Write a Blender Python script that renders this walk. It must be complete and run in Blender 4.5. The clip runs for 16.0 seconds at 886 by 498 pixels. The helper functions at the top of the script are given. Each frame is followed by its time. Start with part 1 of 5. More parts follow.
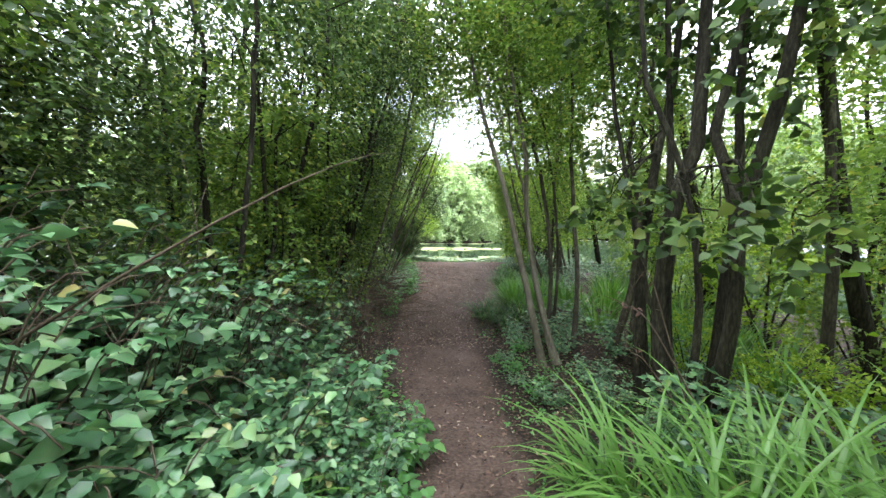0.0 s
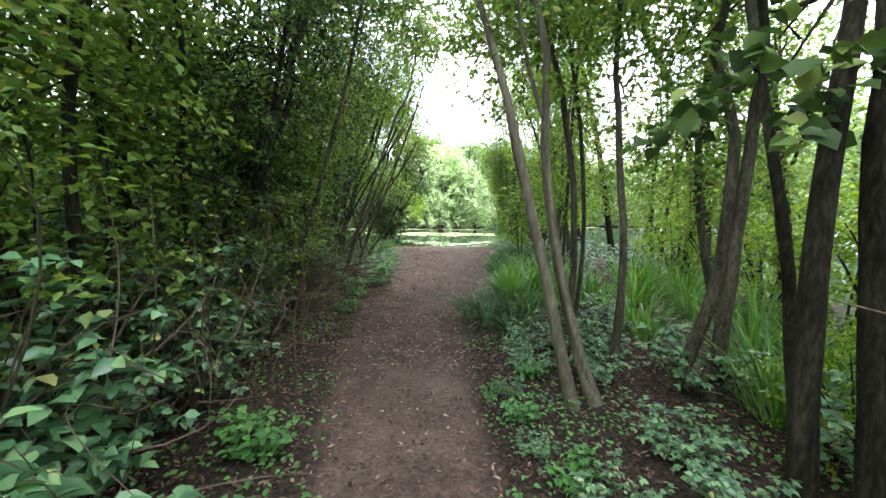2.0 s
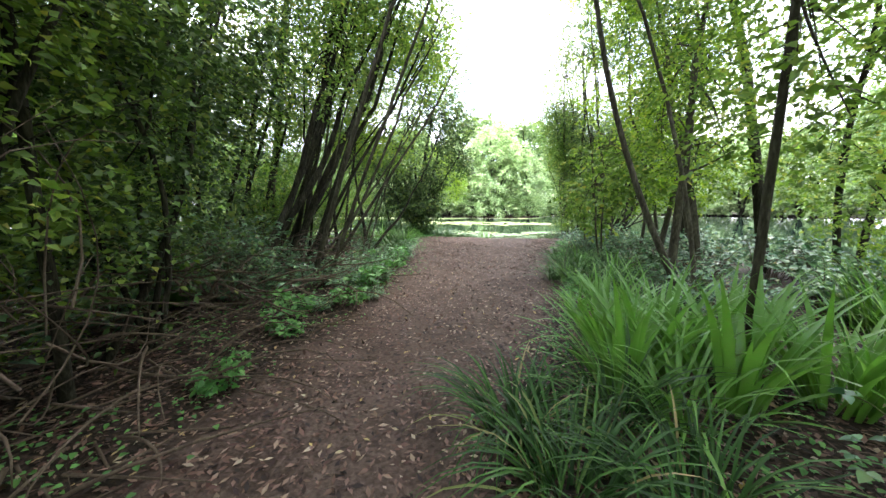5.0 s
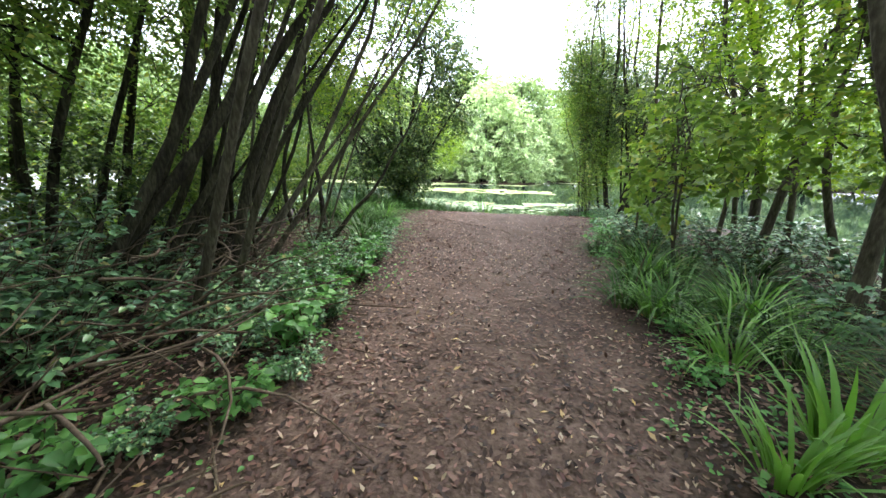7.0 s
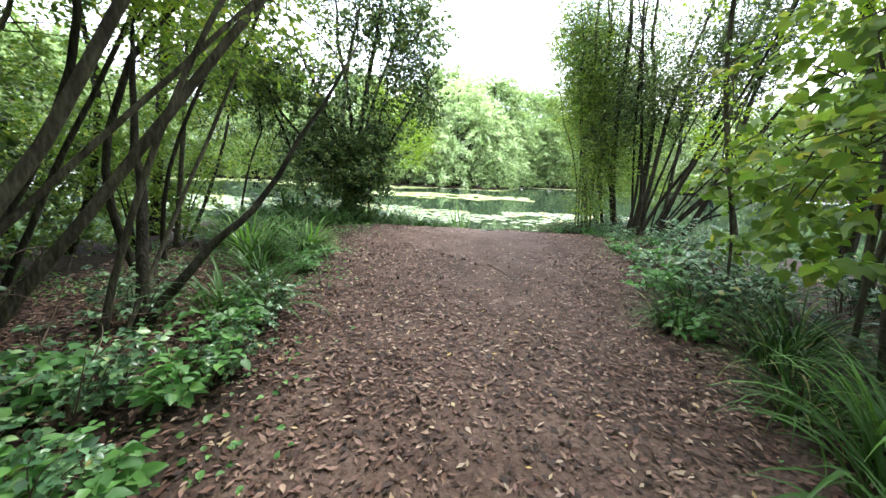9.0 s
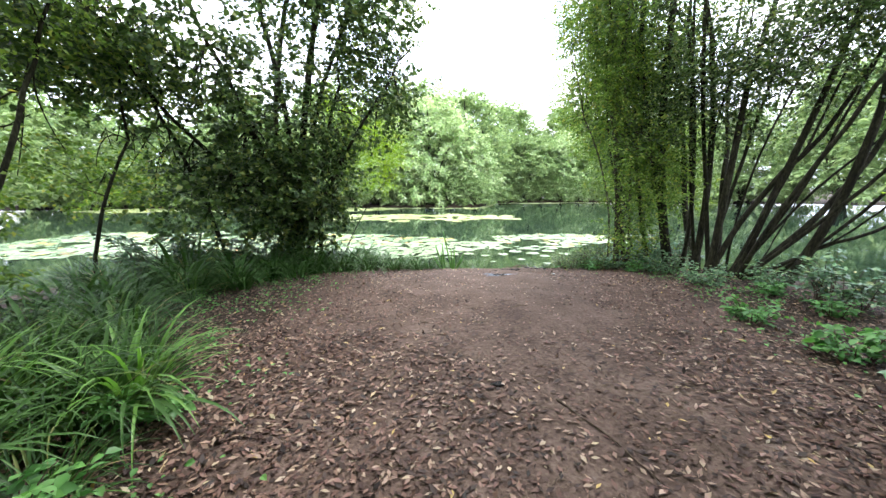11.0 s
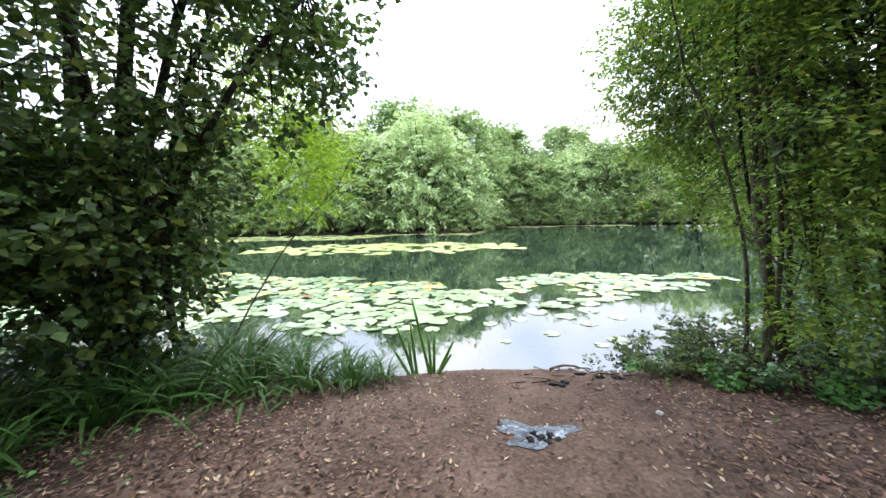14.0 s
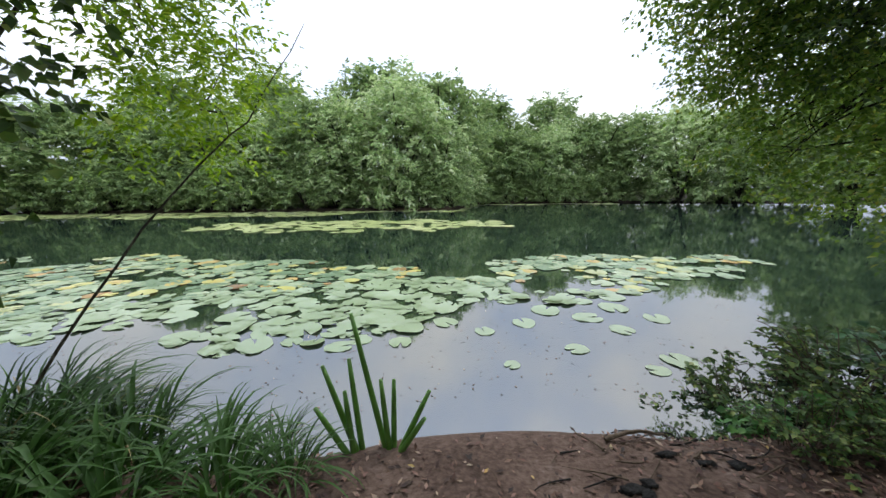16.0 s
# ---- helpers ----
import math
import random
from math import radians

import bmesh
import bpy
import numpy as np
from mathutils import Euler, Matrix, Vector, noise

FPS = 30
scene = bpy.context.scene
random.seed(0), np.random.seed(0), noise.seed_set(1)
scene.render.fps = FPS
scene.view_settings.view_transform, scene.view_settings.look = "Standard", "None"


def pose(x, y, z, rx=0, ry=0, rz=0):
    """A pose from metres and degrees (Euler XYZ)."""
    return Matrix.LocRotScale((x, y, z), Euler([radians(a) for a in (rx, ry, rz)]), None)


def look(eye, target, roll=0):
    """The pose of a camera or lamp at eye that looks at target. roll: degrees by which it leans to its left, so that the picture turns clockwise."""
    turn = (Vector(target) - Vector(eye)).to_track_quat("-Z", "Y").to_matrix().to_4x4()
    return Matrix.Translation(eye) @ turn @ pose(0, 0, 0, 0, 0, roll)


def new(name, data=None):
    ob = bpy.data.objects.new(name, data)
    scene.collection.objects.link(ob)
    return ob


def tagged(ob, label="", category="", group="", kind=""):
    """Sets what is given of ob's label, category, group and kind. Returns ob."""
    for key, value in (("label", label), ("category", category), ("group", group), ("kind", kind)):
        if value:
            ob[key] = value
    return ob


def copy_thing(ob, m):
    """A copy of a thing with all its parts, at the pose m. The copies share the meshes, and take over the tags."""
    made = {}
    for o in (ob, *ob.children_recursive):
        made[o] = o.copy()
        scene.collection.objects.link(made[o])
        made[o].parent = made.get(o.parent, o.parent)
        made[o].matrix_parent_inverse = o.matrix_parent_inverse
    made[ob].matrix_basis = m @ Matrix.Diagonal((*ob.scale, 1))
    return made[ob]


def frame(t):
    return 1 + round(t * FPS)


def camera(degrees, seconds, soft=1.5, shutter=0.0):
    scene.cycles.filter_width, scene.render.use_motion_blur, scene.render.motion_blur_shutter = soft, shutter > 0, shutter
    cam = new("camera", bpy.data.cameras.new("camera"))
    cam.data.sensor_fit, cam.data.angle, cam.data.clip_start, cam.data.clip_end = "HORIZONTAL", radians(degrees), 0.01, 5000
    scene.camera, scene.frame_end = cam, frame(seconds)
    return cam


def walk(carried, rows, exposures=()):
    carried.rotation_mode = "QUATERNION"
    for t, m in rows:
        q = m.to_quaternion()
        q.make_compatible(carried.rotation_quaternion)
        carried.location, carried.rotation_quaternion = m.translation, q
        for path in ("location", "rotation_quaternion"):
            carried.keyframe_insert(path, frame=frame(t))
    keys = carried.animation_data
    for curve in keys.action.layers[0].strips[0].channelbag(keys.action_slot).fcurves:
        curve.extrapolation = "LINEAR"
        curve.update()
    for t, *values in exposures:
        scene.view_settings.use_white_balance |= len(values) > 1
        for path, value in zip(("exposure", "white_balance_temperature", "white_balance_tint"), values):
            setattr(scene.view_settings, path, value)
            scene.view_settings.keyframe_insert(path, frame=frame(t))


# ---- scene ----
# camera and walk
cam = camera(104.0, 16.0)
PATH = [
    (0, (0.895, -13.653, 1.881), (0.763, -11.662, 1.750), -0.1),
    (0.5, (0.948, -13.074, 1.811), (0.842, -11.082, 1.671), -0.4),
    (1, (0.969, -12.505, 1.670), (0.887, -10.512, 1.520), -0.5),
    (1.5, (0.990, -12.017, 1.546), (0.915, -10.026, 1.377), -0.2),
    (2, (1.025, -11.557, 1.505), (0.938, -9.570, 1.304), 0.3),
    (2.5, (1.038, -11.111, 1.400), (0.900, -9.129, 1.163), 1.1),
    (3, (1.050, -10.600, 1.268), (0.807, -8.631, 1.011), 1.4),
    (5.5, (1.243, -7.336, 1.206), (0.858, -5.390, 0.949), -0.1),
    (6, (1.083, -6.689, 1.313), (0.736, -4.736, 1.049), 0.8),
    (6.5, (0.872, -6.090, 1.320), (0.537, -4.146, 0.983), 1.7),
    (7, (0.650, -5.548, 1.277), (0.345, -3.626, 0.817), 1.4),
    (7.5, (0.610, -5.009, 1.300), (0.292, -3.089, 0.836), 0.8),
    (8, (0.584, -4.400, 1.293), (0.338, -2.472, 0.823), 0.3),
    (8.5, (0.520, -3.600, 1.241), (0.344, -1.660, 0.787), 1.8),
    (11, (0.000, 0.000, 1.276), (0.005, 1.972, 0.937), -0.2),
    (11.5, (0.143, 0.587, 1.360), (0.159, 2.571, 1.114), -1.7),
    (12, (0.222, 1.180, 1.377), (0.307, 3.167, 1.165), -0.1),
    (12.5, (0.222, 1.741, 1.374), (0.320, 3.730, 1.184), -1.1),
    (13, (0.283, 2.383, 1.339), (0.376, 4.366, 1.095), 0.0),
    (13.5, (0.285, 2.956, 1.347), (0.374, 4.938, 1.091), 0.2),
    (14, (0.303, 3.467, 1.337), (0.334, 5.456, 1.129), -1.0),
    (14.5, (0.292, 3.911, 1.355), (0.311, 5.903, 1.178), -0.4),
    (15, (0.301, 4.325, 1.330), (0.333, 6.311, 1.099), -0.8),
    (15.5, (0.378, 4.767, 1.224), (0.442, 6.746, 0.938), -0.7),
    (16, (0.406, 5.177, 1.110), (0.544, 7.145, 0.779), -0.4),
]
EXPOSURES = [(0, 2.0), (3, 2.2), (5.5, 2.2), (8.5, 2.05), (11, 1.75), (13, 1.5), (14.5, 1.05), (15.2, 0.58), (16, 0.08)]
walk(cam, [(t, look(eye, target, roll)) for t, eye, target, roll in PATH], EXPOSURES)

# ---- world and sun: bright overcast ----
SUN_EL, SUN_AZ = 52.0, 25.0
world = bpy.data.worlds.new("overcast_sky")
scene.world = world
world.use_nodes = True
wn, wl = world.node_tree.nodes, world.node_tree.links
sky = wn.new("ShaderNodeTexSky")
sky.sky_type, sky.sun_disc = "NISHITA", False
sky.sun_elevation, sky.sun_rotation = radians(SUN_EL), radians(SUN_AZ)
sky.air_density, sky.dust_density = 1.0, 2.0
wco = wn.new("ShaderNodeTexCoord")
cloud = wn.new("ShaderNodeTexNoise")
cloud.inputs["Scale"].default_value, cloud.inputs["Detail"].default_value = 3.4, 6.0
wl.new(wco.outputs["Generated"], cloud.inputs["Vector"])
cramp = wn.new("ShaderNodeValToRGB")
cramp.color_ramp.elements[0].position, cramp.color_ramp.elements[1].position = 0.35, 0.7
cramp.color_ramp.elements[0].color, cramp.color_ramp.elements[1].color = (0.62, 0.72, 0.95, 1), (1, 1, 1, 1)
wl.new(cloud.outputs["Fac"], cramp.inputs["Fac"])
cmul = wn.new("ShaderNodeVectorMath")
cmul.operation = "SCALE"
wsep = wn.new("ShaderNodeSeparateXYZ")
wl.new(wco.outputs["Generated"], wsep.inputs[0])
wrange = wn.new("ShaderNodeMapRange")
wrange.inputs["From Min"].default_value, wrange.inputs["From Max"].default_value = 0.0, 0.9
wrange.inputs["To Min"].default_value, wrange.inputs["To Max"].default_value = 6.5, 24.0
wl.new(wsep.outputs["Z"], wrange.inputs["Value"])
wl.new(wrange.outputs["Result"], cmul.inputs["Scale"])
wl.new(cramp.outputs["Color"], cmul.inputs[0])
wmix = wn.new("ShaderNodeMix")
wmix.data_type = "RGBA"
wmix.inputs["Factor"].default_value = 0.85
wl.new(sky.outputs["Color"], wmix.inputs[6])
wl.new(cmul.outputs[0], wmix.inputs[7])
wl.new(wmix.outputs[2], wn["Background"].inputs["Color"])
wn["Background"].inputs["Strength"].default_value = 0.13

sun_data = bpy.data.lights.new("sun", "SUN")
sun_data.energy, sun_data.angle, sun_data.color = 1.1, radians(12), (1.0, 0.96, 0.9)
sun = new("sun", sun_data)
sun.matrix_world = look((0, 0, 0), (-math.sin(radians(SUN_AZ)), -math.cos(radians(SUN_AZ)), -math.tan(radians(SUN_EL))))

# ---- materials ----
def material(name, rough=0.6, spec=0.5):
    m = bpy.data.materials.new(name)
    m.use_nodes = True
    n, l = m.node_tree.nodes, m.node_tree.links
    b = n["Principled BSDF"]
    b.inputs["Roughness"].default_value = rough
    b.inputs["Specular IOR Level"].default_value = spec
    return m, n, l, b


def ramp(n, stops):
    r = n.new("ShaderNodeValToRGB")
    while len(r.color_ramp.elements) < len(stops):
        r.color_ramp.elements.new(0.5)
    for e, (p, c) in zip(r.color_ramp.elements, stops):
        e.position, e.color = p, (*c, 1)
    return r


def leafy(name, stops, rough=0.42, through_light=0.35, spec=0.45, vary=0.35):
    """Leaf or blade: colour by piece, mottling on it, and light let through."""
    m, n, l, b = material(name, rough, spec)
    geo = n.new("ShaderNodeNewGeometry")
    r = ramp(n, stops)
    l.new(geo.outputs["Random Per Island"], r.inputs["Fac"])
    co = n.new("ShaderNodeTexCoord")
    tex = n.new("ShaderNodeTexNoise")
    tex.inputs["Scale"].default_value, tex.inputs["Detail"].default_value = 30.0, 3.0
    l.new(co.outputs["Object"], tex.inputs["Vector"])
    mx = n.new("ShaderNodeMix")
    mx.data_type, mx.blend_type = "RGBA", "MULTIPLY"
    mx.inputs["Factor"].default_value = vary
    l.new(r.outputs["Color"], mx.inputs[6])
    l.new(tex.outputs["Color"], mx.inputs[7])
    hue = n.new("ShaderNodeHueSaturation")
    hue.inputs["Value"].default_value = 1.25
    l.new(mx.outputs[2], hue.inputs["Color"])
    l.new(hue.outputs["Color"], b.inputs["Base Color"])
    tr = n.new("ShaderNodeBsdfTranslucent")
    bright = n.new("ShaderNodeHueSaturation")
    bright.inputs["Value"].default_value, bright.inputs["Saturation"].default_value = 1.35, 1.12
    l.new(hue.outputs["Color"], bright.inputs["Color"])
    l.new(bright.outputs["Color"], tr.inputs["Color"])
    ms = n.new("ShaderNodeMixShader")
    ms.inputs["Fac"].default_value = through_light
    l.new(b.outputs["BSDF"], ms.inputs[1])
    l.new(tr.outputs["BSDF"], ms.inputs[2])
    l.new(ms.outputs["Shader"], n["Material Output"].inputs["Surface"])
    return m


def earthy(name, stops, scale, bump=0.5, rough=0.85, stretch=(1, 1, 1), fine=6.0, dist=0.03):
    """Bark, soil, wood: two scales of noise for colour and relief."""
    m, n, l, b = material(name, rough, 0.15)
    co = n.new("ShaderNodeTexCoord")
    mp = n.new("ShaderNodeMapping")
    mp.inputs["Scale"].default_value = stretch
    l.new(co.outputs["Object"], mp.inputs["Vector"])
    big = n.new("ShaderNodeTexNoise")
    big.inputs["Scale"].default_value, big.inputs["Detail"].default_value = scale, 8.0
    big.inputs["Roughness"].default_value = 0.65
    l.new(mp.outputs["Vector"], big.inputs["Vector"])
    small = n.new("ShaderNodeTexNoise")
    small.inputs["Scale"].default_value, small.inputs["Detail"].default_value = scale * fine, 6.0
    l.new(mp.outputs["Vector"], small.inputs["Vector"])
    mix = n.new("ShaderNodeMix")
    mix.data_type = "FLOAT"
    mix.inputs["Factor"].default_value = 0.45
    l.new(big.outputs["Fac"], mix.inputs[2])
    l.new(small.outputs["Fac"], mix.inputs[3])
    r = ramp(n, stops)
    l.new(mix.outputs[0], r.inputs["Fac"])
    l.new(r.outputs["Color"], b.inputs["Base Color"])
    bp = n.new("ShaderNodeBump")
    bp.inputs["Strength"].default_value, bp.inputs["Distance"].default_value = bump, dist
    l.new(mix.outputs[0], bp.inputs["Height"])
    l.new(bp.outputs["Normal"], b.inputs["Normal"])
    return m


M_SOIL = earthy("damp_soil", [(0.30, (0.034, 0.022, 0.017)), (0.48, (0.086, 0.057, 0.044)), (0.6, (0.125, 0.087, 0.069)), (0.72, (0.172, 0.130, 0.106))], 2.2, 1.0, 0.9, fine=16, dist=0.03)
# Off the path: leaf mould, painted darker to deepen the shade under plants.
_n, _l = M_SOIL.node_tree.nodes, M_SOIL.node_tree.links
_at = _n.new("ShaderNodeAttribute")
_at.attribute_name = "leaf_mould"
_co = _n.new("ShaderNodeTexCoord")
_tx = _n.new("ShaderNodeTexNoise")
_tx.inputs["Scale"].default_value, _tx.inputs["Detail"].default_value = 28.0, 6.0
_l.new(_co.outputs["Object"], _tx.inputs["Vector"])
_mould_shade = ramp(_n, [(0.32, (0.010, 0.008, 0.006)), (0.52, (0.030, 0.021, 0.015)), (0.7, (0.075, 0.050, 0.034))])
_l.new(_tx.outputs["Fac"], _mould_shade.inputs["Fac"])
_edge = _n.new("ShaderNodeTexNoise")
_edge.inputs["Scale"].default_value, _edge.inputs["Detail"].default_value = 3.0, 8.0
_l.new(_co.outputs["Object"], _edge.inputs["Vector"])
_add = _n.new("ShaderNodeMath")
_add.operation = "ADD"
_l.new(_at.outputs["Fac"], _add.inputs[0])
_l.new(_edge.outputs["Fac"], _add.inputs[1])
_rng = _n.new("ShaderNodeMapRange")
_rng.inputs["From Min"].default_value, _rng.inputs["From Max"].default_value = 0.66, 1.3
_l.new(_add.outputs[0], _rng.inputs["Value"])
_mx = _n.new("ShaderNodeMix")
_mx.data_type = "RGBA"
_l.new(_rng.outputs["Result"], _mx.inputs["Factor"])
_l.new(next(q for q in _n if q.bl_idname == "ShaderNodeValToRGB" and q != _mould_shade).outputs["Color"], _mx.inputs[6])
_l.new(_mould_shade.outputs["Color"], _mx.inputs[7])
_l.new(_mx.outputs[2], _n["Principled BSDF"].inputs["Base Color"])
M_BARK = earthy("grey_brown_bark", [(0.36, (0.022, 0.019, 0.013)), (0.5, (0.062, 0.055, 0.037)), (0.6, (0.105, 0.095, 0.066)), (0.74, (0.18, 0.165, 0.12))], 9, 1.0, 0.9, stretch=(1, 1, 0.25), dist=0.025)
M_BARK_DARK = earthy("dark_alder_bark", [(0.36, (0.008, 0.007, 0.005)), (0.5, (0.026, 0.023, 0.015)), (0.6, (0.05, 0.048, 0.03)), (0.74, (0.10, 0.092, 0.065))], 9, 1.0, 0.92, stretch=(1, 1, 0.25), dist=0.03)
M_BARK_PALE = earthy("pale_willow_bark", [(0.3, (0.045, 0.040, 0.026)), (0.5, (0.110, 0.097, 0.066)), (0.68, (0.205, 0.185, 0.135))], 7, 0.7, 0.85, stretch=(1, 1, 0.18), dist=0.012)
M_TWIG = earthy("dry_twig", [(0.3, (0.043, 0.030, 0.020)), (0.55, (0.105, 0.078, 0.055)), (0.7, (0.186, 0.150, 0.110))], 9, 0.4, 0.8)
M_CHAR = earthy("charcoal", [(0.3, (0.006, 0.006, 0.006)), (0.6, (0.02, 0.019, 0.018)), (0.75, (0.06, 0.055, 0.05))], 14, 0.9, 0.7)
M_ASH = earthy("pale_wood_ash", [(0.34, (0.03, 0.03, 0.033)), (0.52, (0.13, 0.15, 0.18)), (0.68, (0.42, 0.47, 0.55))], 9, 0.5, 0.9, fine=5, dist=0.01)
M_STONE = earthy("pale_stone", [(0.3, (0.25, 0.25, 0.23)), (0.7, (0.5, 0.5, 0.47))], 12, 0.4, 0.7)
M_BRAMBLE = leafy("bramble_leaf", [(0.0, (0.026, 0.072, 0.028)), (0.4, (0.062, 0.148, 0.060)), (0.75, (0.118, 0.235, 0.100)), (0.95, (0.195, 0.320, 0.125)), (1.0, (0.328, 0.291, 0.105))], 0.36, 0.12, 0.55)
M_NETTLE = leafy("nettle_leaf", [(0.0, (0.052, 0.140, 0.038)), (0.5, (0.084, 0.214, 0.054)), (1.0, (0.142, 0.308, 0.078))], 0.5, 0.35)
M_ALDER = leafy("alder_leaf", [(0.0, (0.026, 0.050, 0.015)), (0.5, (0.060, 0.106, 0.030)), (0.85, (0.115, 0.182, 0.048)), (1.0, (0.235, 0.270, 0.070))], 0.45, 0.28, 0.3)
M_HAZEL = leafy("hazel_leaf", [(0.0, (0.064, 0.112, 0.024)), (0.5, (0.130, 0.212, 0.044)), (0.9, (0.215, 0.305, 0.064)), (1.0, (0.345, 0.338, 0.075))], 0.5, 0.48, 0.3)
M_WILLOW = leafy("willow_leaf", [(0.0, (0.105, 0.180, 0.024)), (0.5, (0.200, 0.310, 0.040)), (1.0, (0.330, 0.430, 0.075))], 0.5, 0.52, 0.25)
M_SILVER = leafy("silver_willow_leaf", [(0.0, (0.204, 0.297, 0.121)), (0.5, (0.347, 0.456, 0.202)), (0.9, (0.512, 0.582, 0.323)), (1.0, (0.540, 0.582, 0.463))], 0.55, 0.4)
M_BLADE = leafy("sedge_blade", [(0.0, (0.014, 0.036, 0.009)), (0.5, (0.032, 0.078, 0.017)), (0.87, (0.068, 0.140, 0.030)), (0.96, (0.160, 0.155, 0.055)), (1.0, (0.270, 0.215, 0.105))], 0.45, 0.18, 0.2, vary=0.2)
M_IRIS = leafy("iris_leaf", [(0.0, (0.045, 0.115, 0.022)), (0.5, (0.098, 0.215, 0.040)), (1.0, (0.200, 0.345, 0.080))], 0.33, 0.35, 0.5, vary=0.2)
M_LITTER = leafy("fallen_leaf", [(0.0, (0.014, 0.008, 0.006)), (0.28, (0.048, 0.025, 0.018)), (0.58, (0.110, 0.060, 0.043)), (0.86, (0.185, 0.112, 0.082)), (0.955, (0.290, 0.210, 0.150)), (0.985, (0.350, 0.280, 0.200)), (1.0, (0.380, 0.260, 0.080))], 0.65, 0.08, 0.3)
M_PAD = leafy("lily_pad", [(0.0, (0.130, 0.205, 0.105)), (0.45, (0.230, 0.315, 0.170)), (0.82, (0.350, 0.420, 0.245)), (0.92, (0.480, 0.450, 0.115)), (0.97, (0.475, 0.312, 0.115)), (1.0, (0.20, 0.12, 0.05))], 0.26, 0.06, 0.7)
M_PAD_PALE = leafy("pale_floating_leaf", [(0.0, (0.255, 0.320, 0.095)), (0.5, (0.365, 0.425, 0.160)), (1.0, (0.470, 0.505, 0.240))], 0.3, 0.06, 0.7)
M_FAR_GREEN = leafy("far_bush_leaf", [(0.0, (0.118, 0.182, 0.075)), (0.5, (0.205, 0.290, 0.115)), (1.0, (0.320, 0.405, 0.170))], 0.6, 0.4)

M_WATER, _n, _l, _b = material("pond_water", 0.03, 0.5)
_b.inputs["Base Color"].default_value = (0.014, 0.026, 0.018, 1)
_b.inputs["IOR"].default_value = 2.4
_co = _n.new("ShaderNodeTexCoord")
_tx = _n.new("ShaderNodeTexNoise")
_tx.inputs["Scale"].default_value, _tx.inputs["Detail"].default_value = 3.0, 4.0
_l.new(_co.outputs["Object"], _tx.inputs["Vector"])
_bp = _n.new("ShaderNodeBump")
_bp.inputs["Strength"].default_value, _bp.inputs["Distance"].default_value = 0.05, 0.02
_l.new(_tx.outputs["Fac"], _bp.inputs["Height"])
_l.new(_bp.outputs["Normal"], _b.inputs["Normal"])

# ---- mesh helpers ----
rng = np.random.default_rng(7)
WATER_Z = -0.4


def smooth(a, b, v):
    u = np.clip((v - a) / (b - a), 0, 1)
    return u * u * (3 - 2 * u)


def mesh_of(name, verts, tris, mat, shade=False):
    verts, tris = np.asarray(verts, np.float32), np.asarray(tris, np.int32)
    me = bpy.data.meshes.new(name)
    me.vertices.add(len(verts))
    me.vertices.foreach_set("co", verts.ravel())
    me.loops.add(tris.size)
    me.loops.foreach_set("vertex_index", tris.ravel())
    me.polygons.add(len(tris))
    me.polygons.foreach_set("loop_start", np.arange(len(tris), dtype=np.int32) * tris.shape[1])
    if shade:
        me.polygons.foreach_set("use_smooth", np.ones(len(tris), bool))
    me.update(calc_edges=True)
    me.validate()
    me.materials.append(mat)
    return me


def part(name, verts, tris, mat, parent, label="", shade=False):
    ob = new(name, mesh_of(name, verts, tris, mat, shade))
    ob.parent = parent
    return tagged(ob, label)


class Heap:
    """Collects pieces of one mesh."""

    def __init__(self):
        self.v, self.t, self.n = [], [], 0

    def add(self, verts, tris):
        self.v.append(verts)
        self.t.append(tris + self.n)
        self.n += len(verts)

    def arrays(self):
        return np.concatenate(self.v), np.concatenate(self.t)


def tube(heap, pts, radii, sides=7):
    pts = np.asarray(pts, float)
    radii = np.broadcast_to(np.asarray(radii, float), len(pts))
    way = np.gradient(pts, axis=0)
    way /= np.linalg.norm(way, axis=1)[:, None] + 1e-9
    ref = np.array([0.0, 0, 1]) if abs(way[:, 2]).mean() < 0.8 else np.array([1.0, 0, 0])
    a = np.cross(way, ref)
    a /= np.linalg.norm(a, axis=1)[:, None] + 1e-9
    b = np.cross(way, a)
    ang = np.arange(sides) * 2 * math.pi / sides
    ring = pts[:, None] + radii[:, None, None] * (np.cos(ang)[None, :, None] * a[:, None] + np.sin(ang)[None, :, None] * b[:, None])
    k, s = len(pts), sides
    i, j = np.meshgrid(np.arange(k - 1), np.arange(s), indexing="ij")
    p, q = (i * s + j).ravel(), (i * s + (j + 1) % s).ravel()
    t = np.concatenate([np.stack([p, q, p + s], 1), np.stack([q, q + s, p + s], 1)])
    v = np.concatenate([ring.reshape(-1, 3), pts[-1:]])
    top = (k - 1) * s
    cap = np.stack([top + np.arange(s), top + (np.arange(s) + 1) % s, np.full(s, k * s)], 1)
    heap.add(v, np.concatenate([t, cap]))


def unit(v):
    return v / (np.linalg.norm(v, axis=-1, keepdims=True) + 1e-9)


